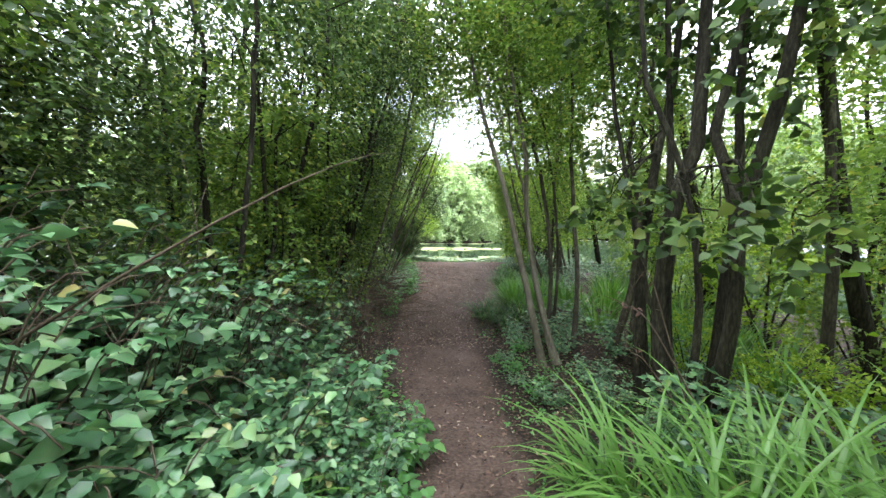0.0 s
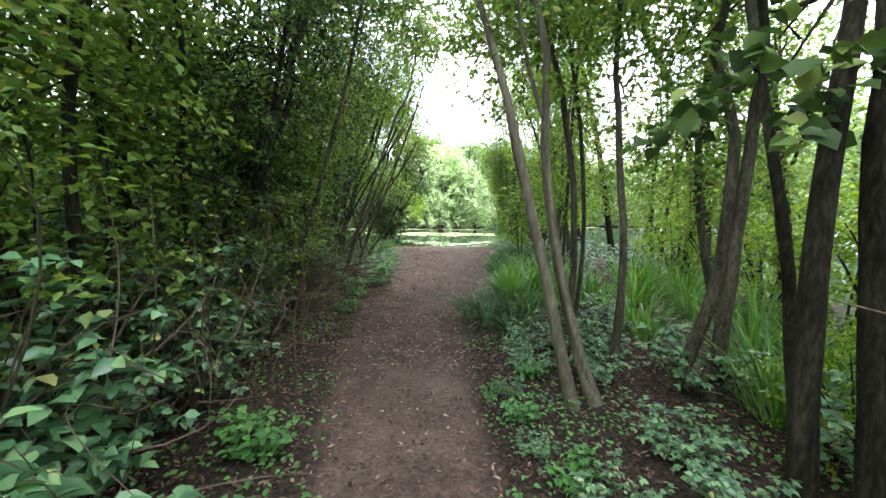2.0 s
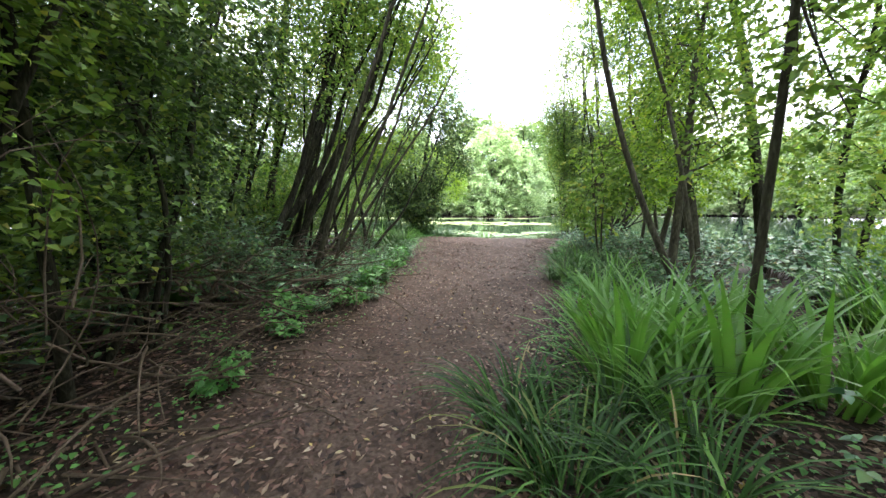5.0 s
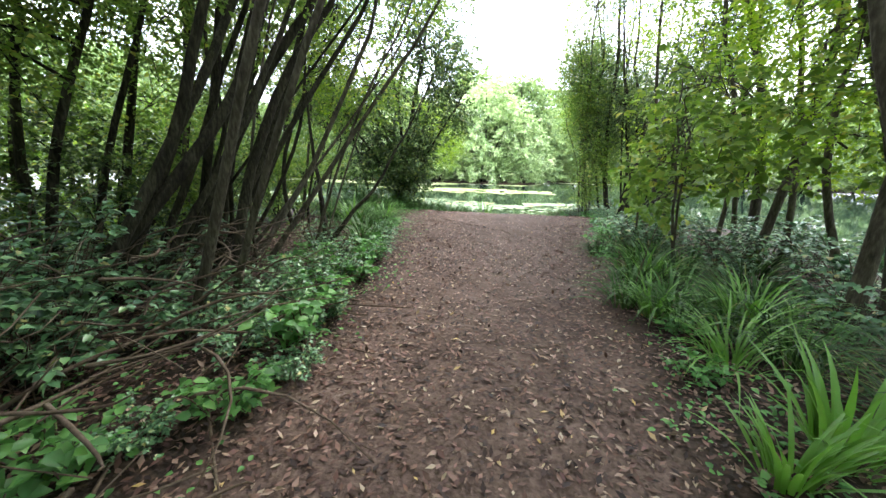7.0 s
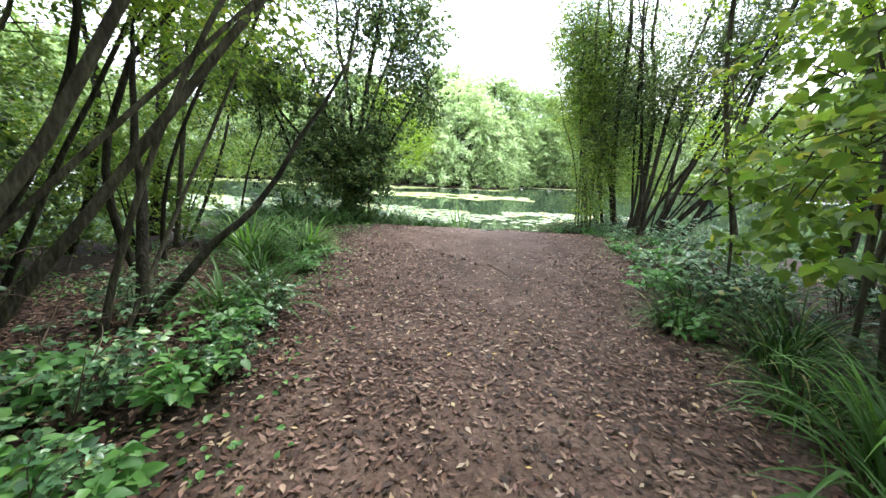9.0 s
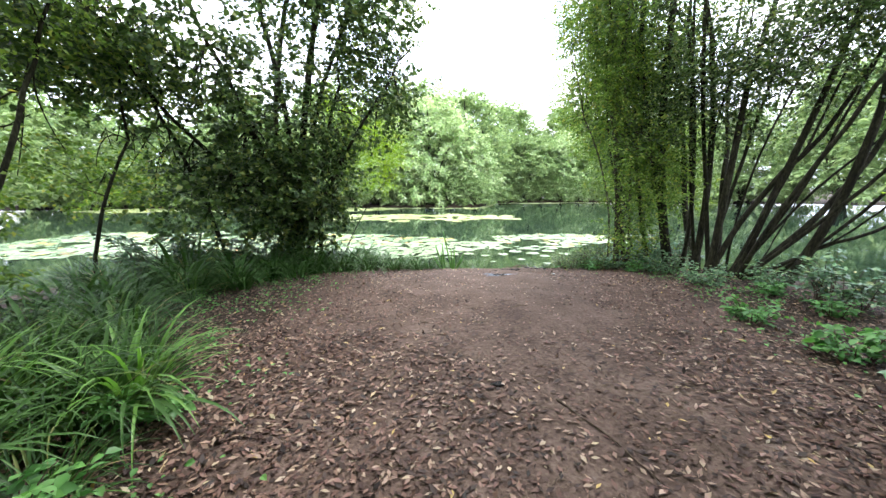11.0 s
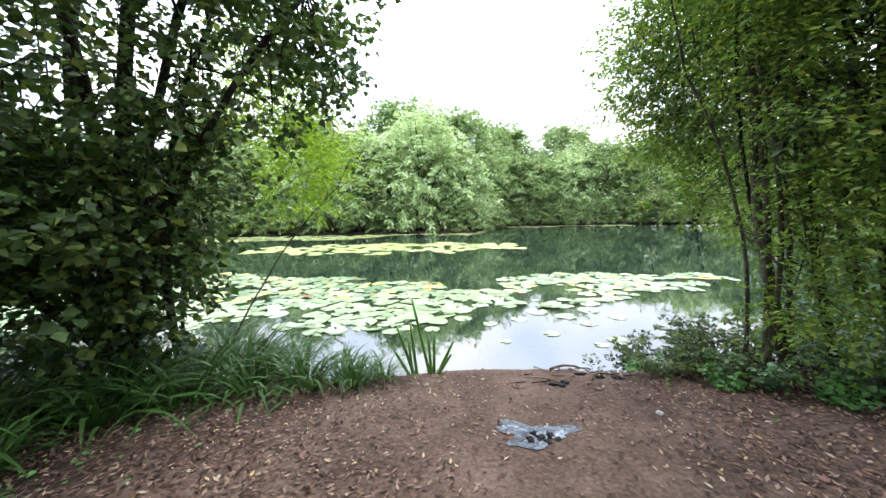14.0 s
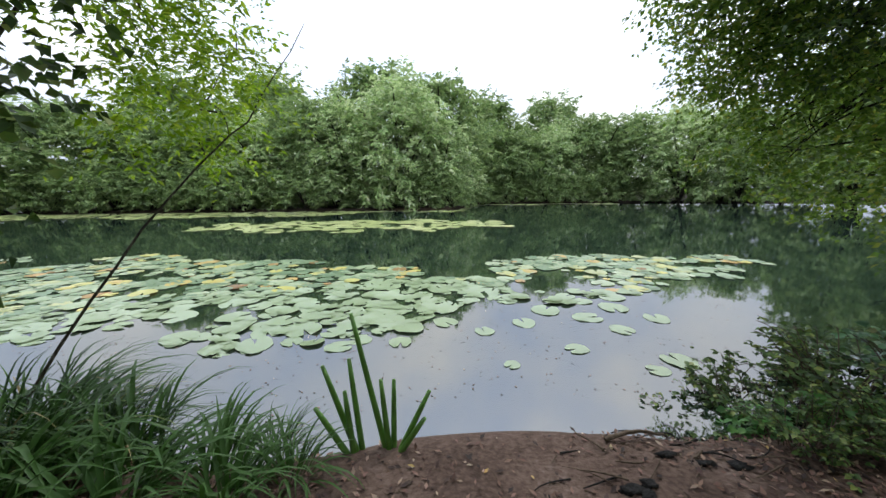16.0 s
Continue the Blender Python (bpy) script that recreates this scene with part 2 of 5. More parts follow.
def leaves(heap, c, d, up, length, width, full=False, fold=0.18, bow=0.12):
    """Leaves from their stalk ends c along d, facing up; folded on the rib and bowed."""
    c, d = np.asarray(c, float), unit(np.asarray(d, float))
    side = unit(np.cross(d, up))
    nor = np.cross(side, d)
    L, W = np.asarray(length, float)[:, None], np.asarray(width, float)[:, None]
    if full:
        rib = [c, c + d * L * 0.33, c + d * L * 0.68 - nor * L * bow * 0.4, c + d * L - nor * L * bow]
        l1 = c + d * L * 0.26 + side * W * 0.48 + nor * W * fold
        l2 = c + d * L * 0.62 + side * W * 0.40 + nor * (W * fold - L * bow * 0.3)
        q1 = c + d * L * 0.26 - side * W * 0.48 + nor * W * fold
        q2 = c + d * L * 0.62 - side * W * 0.40 + nor * (W * fold - L * bow * 0.3)
        v = np.stack([*rib, l1, l2, q1, q2], 1)
        t = np.array([(0, 1, 4), (1, 2, 5), (1, 5, 4), (2, 3, 5), (0, 6, 1), (1, 7, 2), (1, 6, 7), (2, 7, 3)])
    else:
        mid = c + d * L * 0.45
        v = np.stack([c, mid + side * W * 0.5 + nor * W * fold, c + d * L - nor * L * bow, mid - side * W * 0.5 + nor * W * fold], 1)
        t = np.array([(0, 2, 1), (0, 3, 2)])
    n, k = len(c), v.shape[1]
    heap.add(v.reshape(-1, 3), (t[None] + (np.arange(n) * k)[:, None, None]).reshape(-1, 3))


def blades(heap, base, yaw, lean, length, width, seg=6, droop=1.0):
    """Long arching leaves: strips with a keel."""
    n = len(base)
    s = np.linspace(0, 1, seg + 1)
    out = np.stack([np.cos(yaw), np.sin(yaw), np.zeros(n)], 1)
    across = np.stack([-np.sin(yaw), np.cos(yaw), np.zeros(n)], 1)
    ang = lean[:, None] + droop * (s[None] ** 1.6) * np.linspace(0.9, 1.5, n)[:, None]
    step = length[:, None] / seg
    r = np.cumsum(np.sin(ang) * step, 1) - np.sin(ang[:, :1]) * step
    h = np.cumsum(np.cos(ang) * step, 1) - np.cos(ang[:, :1]) * step
    mid = base[:, None] + out[:, None] * r[..., None] + np.array([0, 0, 1.0]) * h[..., None]
    w = width[:, None] * np.minimum(1.0, 2.2 * (1.02 - s[None])) * (0.75 + 0.25 * np.minimum(1, s[None] * 4))
    e = across[:, None] * w[..., None] * 0.5
    keel = np.stack([np.cos(ang), np.sin(ang)], -1)
    nrm = -out[:, None] * keel[..., :1] + np.array([0, 0, 1.0]) * keel[..., 1:]
    v = np.stack([mid - e, mid - nrm * w[..., None] * 0.16, mid + e], 2)
    k = seg + 1
    i = np.arange(seg)
    a = i * 3
    t = np.concatenate([np.stack([a, a + 1, a + 3], 1), np.stack([a + 1, a + 4, a + 3], 1), np.stack([a + 1, a + 2, a + 4], 1), np.stack([a + 2, a + 5, a + 4], 1)])
    heap.add(v.reshape(-1, 3), (t[None] + (np.arange(n) * k * 3)[:, None, None]).reshape(-1, 3))


def curve(a, b, bend=(0, 0, 0), k=8):
    a, b, s = np.asarray(a, float), np.asarray(b, float), np.linspace(0, 1, k)[:, None]
    return a + (b - a) * s + np.asarray(bend, float) * (4 * s * (1 - s))


# ---- the lie of the land ----
PROFILE_Y = np.array([-60, -16, -14, -12.5, -11.2, -10.2, -9, -7, -5, -3, -1, 0.5, 2, 4.2, 5.2, 6.2, 7.2, 9])
PROFILE_Z = np.array([0.6, 0.6, 0.48, 0.25, 0.0, -0.15, -0.2, -0.17, -0.12, -0.12, -0.1, -0.06, -0.02, 0.0, -0.08, -0.22, -0.36, -0.5])
CENTRE_Y = np.array([-40, -13.6, -11, -9, -7, -5.5, -4, -2, 0, 3, 7])
CENTRE_X = np.array([0.8, 0.95, 0.95, 0.6, 0.3, 0.25, 0.5, 0.7, 0.8, 0.7, 0.8])
HALF_Y = np.array([-40, -13, -11.5, -9.5, -8, -6, -3, -1, 1, 3, 5, 7])
HALF_W = np.array([0.26, 0.26, 0.30, 0.46, 0.55, 0.72, 0.95, 1.15, 1.5, 1.85, 1.95, 1.8])


def far_shore(x):
    return 33 + 11 * smooth(2.5, 8, x) - 8 * smooth(24, 50, x)


def wet(x, y):
    """Metres into the pond from its bank; negative on land."""
    wob = 0.25 * np.sin(x * 1.7 + 0.6) + 0.18 * np.sin(x * 3.9) + 0.2 * np.sin(y * 1.3)
    tip = y - (7.3 + 0.12 * np.sin(x * 2.1) + 0.25 * smooth(-1.2, -2.4, x))
    west = -(x + 6.2 + 3.5 * smooth(-1, -8, y) + wob)
    east = (x - 6.6 - 3.5 * smooth(-1, -8, y) + wob)
    south = y + 9.5
    near = np.maximum(tip, np.minimum(np.maximum(west, east), south))
    far = np.minimum(far_shore(x) - y, 62 - abs(x))
    return np.minimum(near, far)


def ground_z(x, y):
    x, y = np.asarray(x, float), np.asarray(y, float)
    base = np.interp(y, PROFILE_Y, PROFILE_Z)
    off = np.abs(x - np.interp(y, CENTRE_Y, CENTRE_X)) - np.interp(y, HALF_Y, HALF_W)
    side = 0.10 * smooth(0, 0.8, off) * smooth(4, -1, y) - 0.12 * smooth(1.5, 5, off)
    lump = 0.018 * np.sin(3.1 * x + 1.3 * y) * np.sin(2.3 * y - x) + 0.010 * np.sin(7.3 * x) * np.sin(6.1 * y + 1)
    land = base + side + lump
    far_land = -0.25 + 0.02 * np.clip(y - 40, 0, 40)
    land = np.where(y > 15, far_land, land)
    land = np.where(np.abs(x) > 14, -0.2 + 0 * land, land)
    w = wet(x, y)
    bank = smooth(-0.45, 0.5, w)
    return land * (1 - bank) + (-0.95) * bank


def axis(lo, fine_lo, fine_hi, hi, step):
    mid = np.arange(fine_lo, fine_hi, step)
    a = fine_lo - np.geomspace(0.3, fine_lo - lo, 26)[::-1]
    b = fine_hi + np.geomspace(0.3, hi - fine_hi, 26)
    return np.concatenate([a, mid, b])


gx, gy = axis(-900, -7, 8, 900, 0.11), axis(-900, -17, 8.5, 1200, 0.11)
gy = np.sort(np.concatenate([gy, np.linspace(30, 48, 30)]))
XX, YY = np.meshgrid(gx, gy, indexing="ij")
ZZ = ground_z(XX, YY)
I, J = np.meshgrid(np.arange(len(gx) - 1), np.arange(len(gy) - 1), indexing="ij")
P = (I * len(gy) + J).ravel()
quad = np.stack([P, P + len(gy), P + len(gy) + 1, P + 1], 1)
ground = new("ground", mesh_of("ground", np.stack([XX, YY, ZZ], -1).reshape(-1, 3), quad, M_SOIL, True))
# Mask growing away from the path, for the mould and its painted shade.
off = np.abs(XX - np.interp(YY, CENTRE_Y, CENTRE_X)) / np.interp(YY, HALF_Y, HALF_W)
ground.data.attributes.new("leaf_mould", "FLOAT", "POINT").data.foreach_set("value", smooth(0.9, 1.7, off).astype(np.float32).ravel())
tagged(ground, "bare damp brown earth of the woodland path and bank", "ground", kind="structure")
wx = np.array([-70, -20, 0, 20, 70.0])
wy = np.array([-10, 10, 25, 50.0])
WX, WY = np.meshgrid(wx, wy, indexing="ij")
I, J = np.meshgrid(np.arange(4), np.arange(3), indexing="ij")
P = (I * 4 + J).ravel()
water = new("water", mesh_of("water", np.stack([WX, WY, 0 * WX + WATER_Z], -1).reshape(-1, 3), np.stack([P, P + 4, P + 5, P + 1], 1), M_WATER))
tagged(water, "still dark pond water reflecting the pale sky", "pond", kind="structure")


def gz(x, y):
    return float(ground_z(x, y))


# ---- trees ----
def foliage(heap, wood, blob, size, full=False, slim=0.62, per=12, twig=0.42, droop=0.15):
    """Leafy twigs in an ellipsoid (centre, radii, number of leaves)."""
    c, r, count = np.array(blob[0]), np.array(blob[1]), blob[2]
    n = max(3, count // per)
    u = rng.normal(size=(n, 3))
    u = unit(u) * (rng.random((n, 1)) ** 0.45)
    root = c + u * r
    way = unit(u * (1, 1, 0.35) + rng.normal(size=(n, 3)) * 0.55 - (0, 0, droop))
    ln = twig * rng.uniform(0.6, 1.3, n)
    if wood is not None:
        for i in range(0, n, 3):
            tube(wood, curve(root[i], root[i] + way[i] * ln[i], k=3), (0.005, 0.004, 0.002), 3)
    s = np.linspace(0.05, 1, per)
    at = root[:, None] + way[:, None] * (ln[:, None] * s)[..., None]
    at = at.reshape(-1, 3) + rng.normal(size=(n * per, 3)) * 0.02
    sideways = unit(np.cross(way, (0, 0, 1)))
    sign = np.where(np.arange(per) % 2, 1, -1)[None, :, None]
    d = way[:, None] * 0.6 + sideways[:, None] * sign + rng.normal(size=(n, per, 3)) * 0.35 - np.array([0, 0, droop * 1.6])
    up = np.array([0, 0, 1.0]) + rng.normal(size=(n * per, 3)) * 0.7
    L = size * rng.uniform(0.65, 1.3, n * per)
    leaves(heap, at, d.reshape(-1, 3), up, L, L * slim * rng.uniform(0.85, 1.15, n * per), full)


def tree(name, stems, blobs, bark, leaf, size, label, category="tree", group="", full=False, slim=0.62, boughs=5, twig=0.42, droop=0.15, leaf_label=""):
    """stems: base x, y, a point higher up x, y, z, radius, metres to go on. blobs: the leafy masses."""
    bx, by = stems[0][0], stems[0][1]
    root = new(name)
    root.location = (bx, by, gz(bx, by))
    o = np.array(root.location)
    mids = []
    for sx, sy, tx, ty, tz, r, ext in stems:
        a = np.array([sx, sy, gz(sx, sy) - 0.05])
        b = np.array([tx, ty, tz])
        way = unit(b - a)
        end = b + way * ext + np.array([0, 0, 0.15 * ext])
        pts = np.concatenate([curve(a, b, rng.normal(size=3) * (0.045, 0.045, 0) * np.linalg.norm(b - a), 9)[:-1], curve(b, end, rng.normal(size=3) * 0.06, 6)])
        pts += np.cumsum(rng.normal(size=pts.shape) * 0.03, 0) * np.linspace(0, 1, len(pts))[:, None]
        rad = np.interp(np.linspace(0, 1, len(pts)), [0, 0.04, 0.12, 0.6, 1], [r * 1.35, r * 1.1, r, r * 0.72, r * 0.28])
        h = Heap()
        tube(h, pts - o, rad, 9)
        part("trunk", *h.arrays(), bark, root, shade=True)
        mids.append((pts, rad))
    green = Heap()
    allp = np.concatenate([p[4:] for p, _ in mids])
    allr = np.concatenate([q[4:] for _, q in mids])
    # Extra top crown, mostly above view, added to shade the ground below.
    if category == "tree":
        tips = np.array([p[-1] for p, _ in mids])
        c = tips.mean(0)
        blobs = [*blobs, ((c[0], c[1], max(5.4, c[2] + 0.3)), (1.25, 1.25, 0.9), 700)]
    for blob in blobs:
        c, r = np.array(blob[0]), np.array(blob[1])
        for _ in range(boughs):
            goal = c + unit(rng.normal(size=3)) * r * rng.uniform(0.3, 0.9)
            low = allp - np.array([0, 0, 0.5])
            near = np.argsort(np.linalg.norm(low - goal, axis=1) + rng.random(len(allp)) * 0.8)[0]
            br = min(0.03, allr[near] * 0.5)
            wood = Heap()
            tube(wood, curve(allp[near], goal, rng.normal(size=3) * 0.08 + (0, 0, 0.12), 7) - o, np.linspace(br, 0.005, 7), 5)
            for _ in range(3):
                u = rng.uniform(0.4, 0.95)
                p0 = curve(allp[near], goal, (0, 0, 0.12), 7)[int(u * 6)]
                tube(wood, curve(p0, p0 + rng.normal(size=3) * 0.35 * r.min() + (0, 0, 0.1), k=4) - o, np.linspace(0.008, 0.003, 4), 4)
            part("bough", *wood.arrays(), bark, root, shade=True)
        foliage(green, None, (c - o, r, int(blob[2] * DENSE)), size, full, slim, twig=twig, droop=droop)
    if green.n:
        part("crown", *green.arrays(), leaf, root, leaf_label)
    return tagged(root, label, category, group)


DENSE = 3.2


def more(stems, n, thin=0.5, spread=0.28):
    """The stems with n thinner ones beside each."""
    out = [(a, b, c, d, e, r * 0.72, x) for a, b, c, d, e, r, x in stems]
    for a, b, c, d, e, r, x in stems:
        for _ in range(n):
            j = rng.normal(size=5) * spread
            out.append((a + j[0], b + j[1], c + j[2] * 1.6, d + j[3] * 1.6, e + abs(j[4]), r * thin * rng.uniform(0.5, 1.1), x))
    return out


ALDERS = "alders along the path"
# two pale stems and a thin one from one stool beside the path
tree("alder_tree", [(2.0, -8.78, 1.42, -8.2, 3.0, 0.05, 3), (2.2, -8.72, 1.82, -8.3, 3.0, 0.05, 3), (2.25, -8.72, 1.9, -8.2, 2.4, 0.03, 2.0)],
     [((1.5, -8.2, 4.6), (1.0, 1.0, 0.9), 1500), ((1.9, -7.6, 3.3), (0.8, 0.9, 0.7), 700), ((1.2, -7.2, 5.2), (1.2, 1.2, 0.9), 900)],
     M_BARK_PALE, M_HAZEL, 0.07, "twin-stemmed alder with pale grey-brown bark leaning over the path", group=ALDERS)
tree("alder_tree", [(2.62, -8.05, 2.64, -7.9, 3.0, 0.04, 3), (3.05, -8.35, 3.42, -8.1, 3.0, 0.055, 3), (3.3, -8.5, 3.62, -8.35, 2.8, 0.06, 3)], [((3.0, -8.2, 3.9), (1.0, 1.1, 1.0), 1500), ((3.4, -7.4, 2.6), (0.8, 0.8, 0.7), 600)],
     M_BARK, M_HAZEL, 0.07, "upright slender alder with brown bark among undergrowth", group=ALDERS)
tree("alder_tree", [(2.84, -9.81, 2.97, -9.63, 2.72, 0.06, 3.5), (3.08, -9.9, 3.2, -9.7, 2.54, 0.055, 3.5), (2.85, -10.39, 3.0, -10.17, 2.6, 0.09, 3.5), (3.0, -10.5, 3.2, -10.3, 2.8, 0.06, 3), (3.2, -10.2, 3.62, -9.9, 3.0, 0.055, 3), (2.78, -10.55, 2.6, -10.2, 3.2, 0.035, 2.5), (3.08, -10.6, 3.5, -10.5, 2.8, 0.075, 3), (2.95, -9.7, 2.7, -9.2, 3.2, 0.035, 2.5)],
     [((2.9, -9.6, 4.6), (1.1, 1.2, 0.7), 420), ((3.6, -10.4, 3.7), (0.8, 1.0, 0.9), 240), ((2.4, -9.9, 2.2), (0.35, 0.5, 0.25), 60), ((2.9, -11.0, 1.9), (0.5, 0.45, 0.28), 90)],
     M_BARK_DARK, M_ALDER, 0.10, "thick dark-barked alder with several trunks and broad leaves", group=ALDERS, full=True, slim=0.85)
for sx, sy, tx, ty, tz, r in ((4.46, -7.11, 4.2, -6.95, 4.06, 0.05), (2.9, -5.28, 3.07, -5.33, 5.3, 0.03), (3.55, -2.4, 3.75, -2.2, 3.4, 0.06), (5.2, -9.3, 5.1, -9.1, 4.0, 0.06), (4.6, -10.8, 4.8, -10.7, 4.0, 0.07), (5.6, -5.2, 5.5, -5.0, 4.2, 0.06)):
    tree("alder_tree", [(sx, sy, tx, ty, tz, r, 2.5)], [((tx, ty, tz + 0.4), (1.0, 1.0, 1.3), 1500), ((tx + 0.3, ty + 0.2, 2.2), (0.9, 0.9, 0.8), 700)],
         M_BARK, M_HAZEL, 0.065, "slim young alder with sunlit green leaves", group=ALDERS)

# dark trunks that lean together towards the path
LEAN = "leaning willow trunks"
tree("willow_tree", more([(-2.67, -2.44, -1.67, -1.12, 3.2, 0.1, 3), (-2.31, -2.13, -1.58, -0.85, 3.31, 0.08, 3), (-2.73, -2.08, -1.37, -0.43, 3.27, 0.055, 3)], 1, 0.6, 0.34),
     [((-1.2, 0.0, 5.0), (1.1, 1.2, 0.8), 1100), ((-0.9, 0.8, 4.2), (0.6, 0.8, 0.6), 400)], M_BARK_DARK, M_HAZEL, 0.065, "dark leaning willow with three trunks bending over the path", group=LEAN)
tree("willow_tree", more([(-3.02, -3.53, -2.04, -1.45, 3.08, 0.09, 3), (-3.17, -2.48, -2.38, -1.57, 3.05, 0.06, 3), (-3.28, -2.06, -2.74, -1.34, 2.35, 0.045, 2.5)], 1, 0.6, 0.34),
     [((-2.3, -2.4, 4.4), (1.2, 1.2, 0.9), 1300), ((-3.4, -2.9, 3.3), (0.8, 0.9, 0.7), 900)], M_BARK_DARK, M_HAZEL, 0.065, "dark willow with slanting mossy trunks among brambles", group=LEAN)
tree("willow_tree", more([(-2.49, -1.76, -1.11, -0.23, 3.54, 0.05, 2.5), (-2.52, -1.25, -0.54, 0.54, 3.68, 0.05, 2.5), (-2.12, -0.76, -1.01, 0.43, 3.65, 0.03, 2)], 1, 0.6, 0.34),
     [((-0.9, 0.6, 4.6), (0.9, 1.0, 0.7), 700), ((-2.2, 0.4, 3.0), (0.8, 0.9, 0.7), 500)], M_BARK, M_WILLOW, 0.075, "thin willow stems slanting up over the path", group=LEAN, slim=0.35)
tree("willow_tree", [(-3.64, -2.96, -3.24, -2.4, 2.74, 0.045, 3), (-3.95, -2.43, -3.55, -1.69, 2.82, 0.04, 3), (-4.51, -2.48, -4.36, -2.25, 2.75, 0.05, 3)],
     [((-3.9, -3.1, 3.0), (1.2, 1.0, 1.3), 2600), ((-4.4, -1.4, 3.2), (1.2, 1.2, 1.3), 1800), ((-4.0, -4.2, 2.4), (1.0, 1.0, 1.2), 1800)], M_BARK_DARK, M_HAZEL, 0.065, "slender dark stems under a dense green canopy", group=LEAN)
for sx, sy, tx, ty, tz, r in ((-3.3, -1.3, -2.9, -0.6, 3.0, 0.05), (-3.9, -0.4, -3.4, 0.2, 3.0, 0.045), (-3.4, 0.8, -3.0, 1.3, 3.0, 0.04), (-4.6, -1.6, -4.4, -1.0, 3.0, 0.06), (-2.9, -3.1, -2.2, -2.2, 3.0, 0.06)):
    tree("willow_tree", [(sx, sy, tx, ty, tz, r, 2.0), (sx + 0.2, sy + 0.15, tx + 0.5, ty + 0.5, tz, r * 0.6, 1.6)], [((tx, ty, tz + 0.3), (0.9, 0.9, 0.7), 450), ((tx + 0.2, ty + 0.4, tz + 1.3), (0.9, 0.9, 0.6), 320)],
         M_BARK_DARK, M_HAZEL, 0.065, "dark slanting willow with a leafy top", group=LEAN, boughs=9)
for sx, sy in ((-4.3, -0.6), (-4.9, 0.7), (-5.2, -2.2), (-3.9, 1.9)):
    tree("willow_tree", [(sx, sy, sx + 0.2, sy + 0.3, 2.8, 0.035, 1.6)], [((sx, sy, 2.1), (0.9, 0.9, 0.8), 800), ((sx + 0.2, sy + 0.2, 3.5), (0.9, 0.9, 0.8), 800)],
         M_BARK, M_HAZEL, 0.06, "young willow with light green leaves by the pond", group=LEAN, boughs=6)
# a forked small tree low beside the path
tree("willow_tree", [(-1.99, -0.6, -2.5, 0.1, 1.3, 0.045, 1.5), (-1.99, -0.6, -1.5, 0.1, 0.9, 0.04, 1.8)], [((-1.7, 0.5, 2.6), (0.7, 0.8, 0.6), 420)], M_BARK_DARK, M_HAZEL, 0.06, "low forked willow with bare dark stems", group=LEAN)

# light green thicket on the other side
for sx, sy, tx, ty, tz, r in ((4.17, -0.23, 4.62, -0.03, 3.38, 0.055), (5.08, 0.51, 4.7, 0.77, 3.42, 0.045), (4.84, 1.27, 4.53, 1.45, 3.51, 0.04), (3.96, 1.74, 3.32, 1.99, 4.27, 0.035), (4.1, 0.55, 3.81, 0.7, 3.27, 0.035), (4.02, -2.22, 3.71, -1.59, 2.77, 0.055), (4.6, -1.2, 4.5, -0.9, 3.6, 0.04)):
    tree("willow_tree", [(sx, sy, tx, ty, tz, r, 2.0)], [((tx, ty, tz + 0.2), (0.75, 0.8, 1.2), 620), ((tx * 0.5 + sx * 0.5 + 0.1, ty, 1.9), (0.65, 0.7, 0.8), 260)],
         M_BARK, M_WILLOW, 0.06, "slim willow stem with airy light-green leaves", group="willow thicket by the path", boughs=6)

# waterside clump with many trunks
WATERSIDE = "trees at the water"
tree("alder_tree", more([(4.07, 6.04, 3.83, 6.33, 4.36, 0.1, 2.5), (3.94, 6.39, 3.48, 6.53, 4.28, 0.05, 2), (4.28, 5.76, 4.33, 6.25, 4.31, 0.07, 2), (4.39, 6.21, 4.15, 6.37, 3.86, 0.05, 2), (4.34, 5.46, 4.77, 5.66, 3.72, 0.07, 2)], 1, 0.45, 0.2),
     [((3.6, 6.5, 4.3), (1.2, 1.2, 1.0), 1700), ((4.6, 6.6, 3.4), (1.2, 1.2, 0.9), 1300), ((3.9, 7.6, 3.0), (0.9, 1.0, 1.0), 1500), ((3.5, 6.1, 2.0), (0.5, 0.4, 1.0), 600), ((4.0, 5.8, 3.1), (0.8, 0.5, 0.8), 700)], M_BARK_DARK, M_ALDER, 0.06, "dark waterside alder with a cluster of upright trunks", group=WATERSIDE, boughs=8)
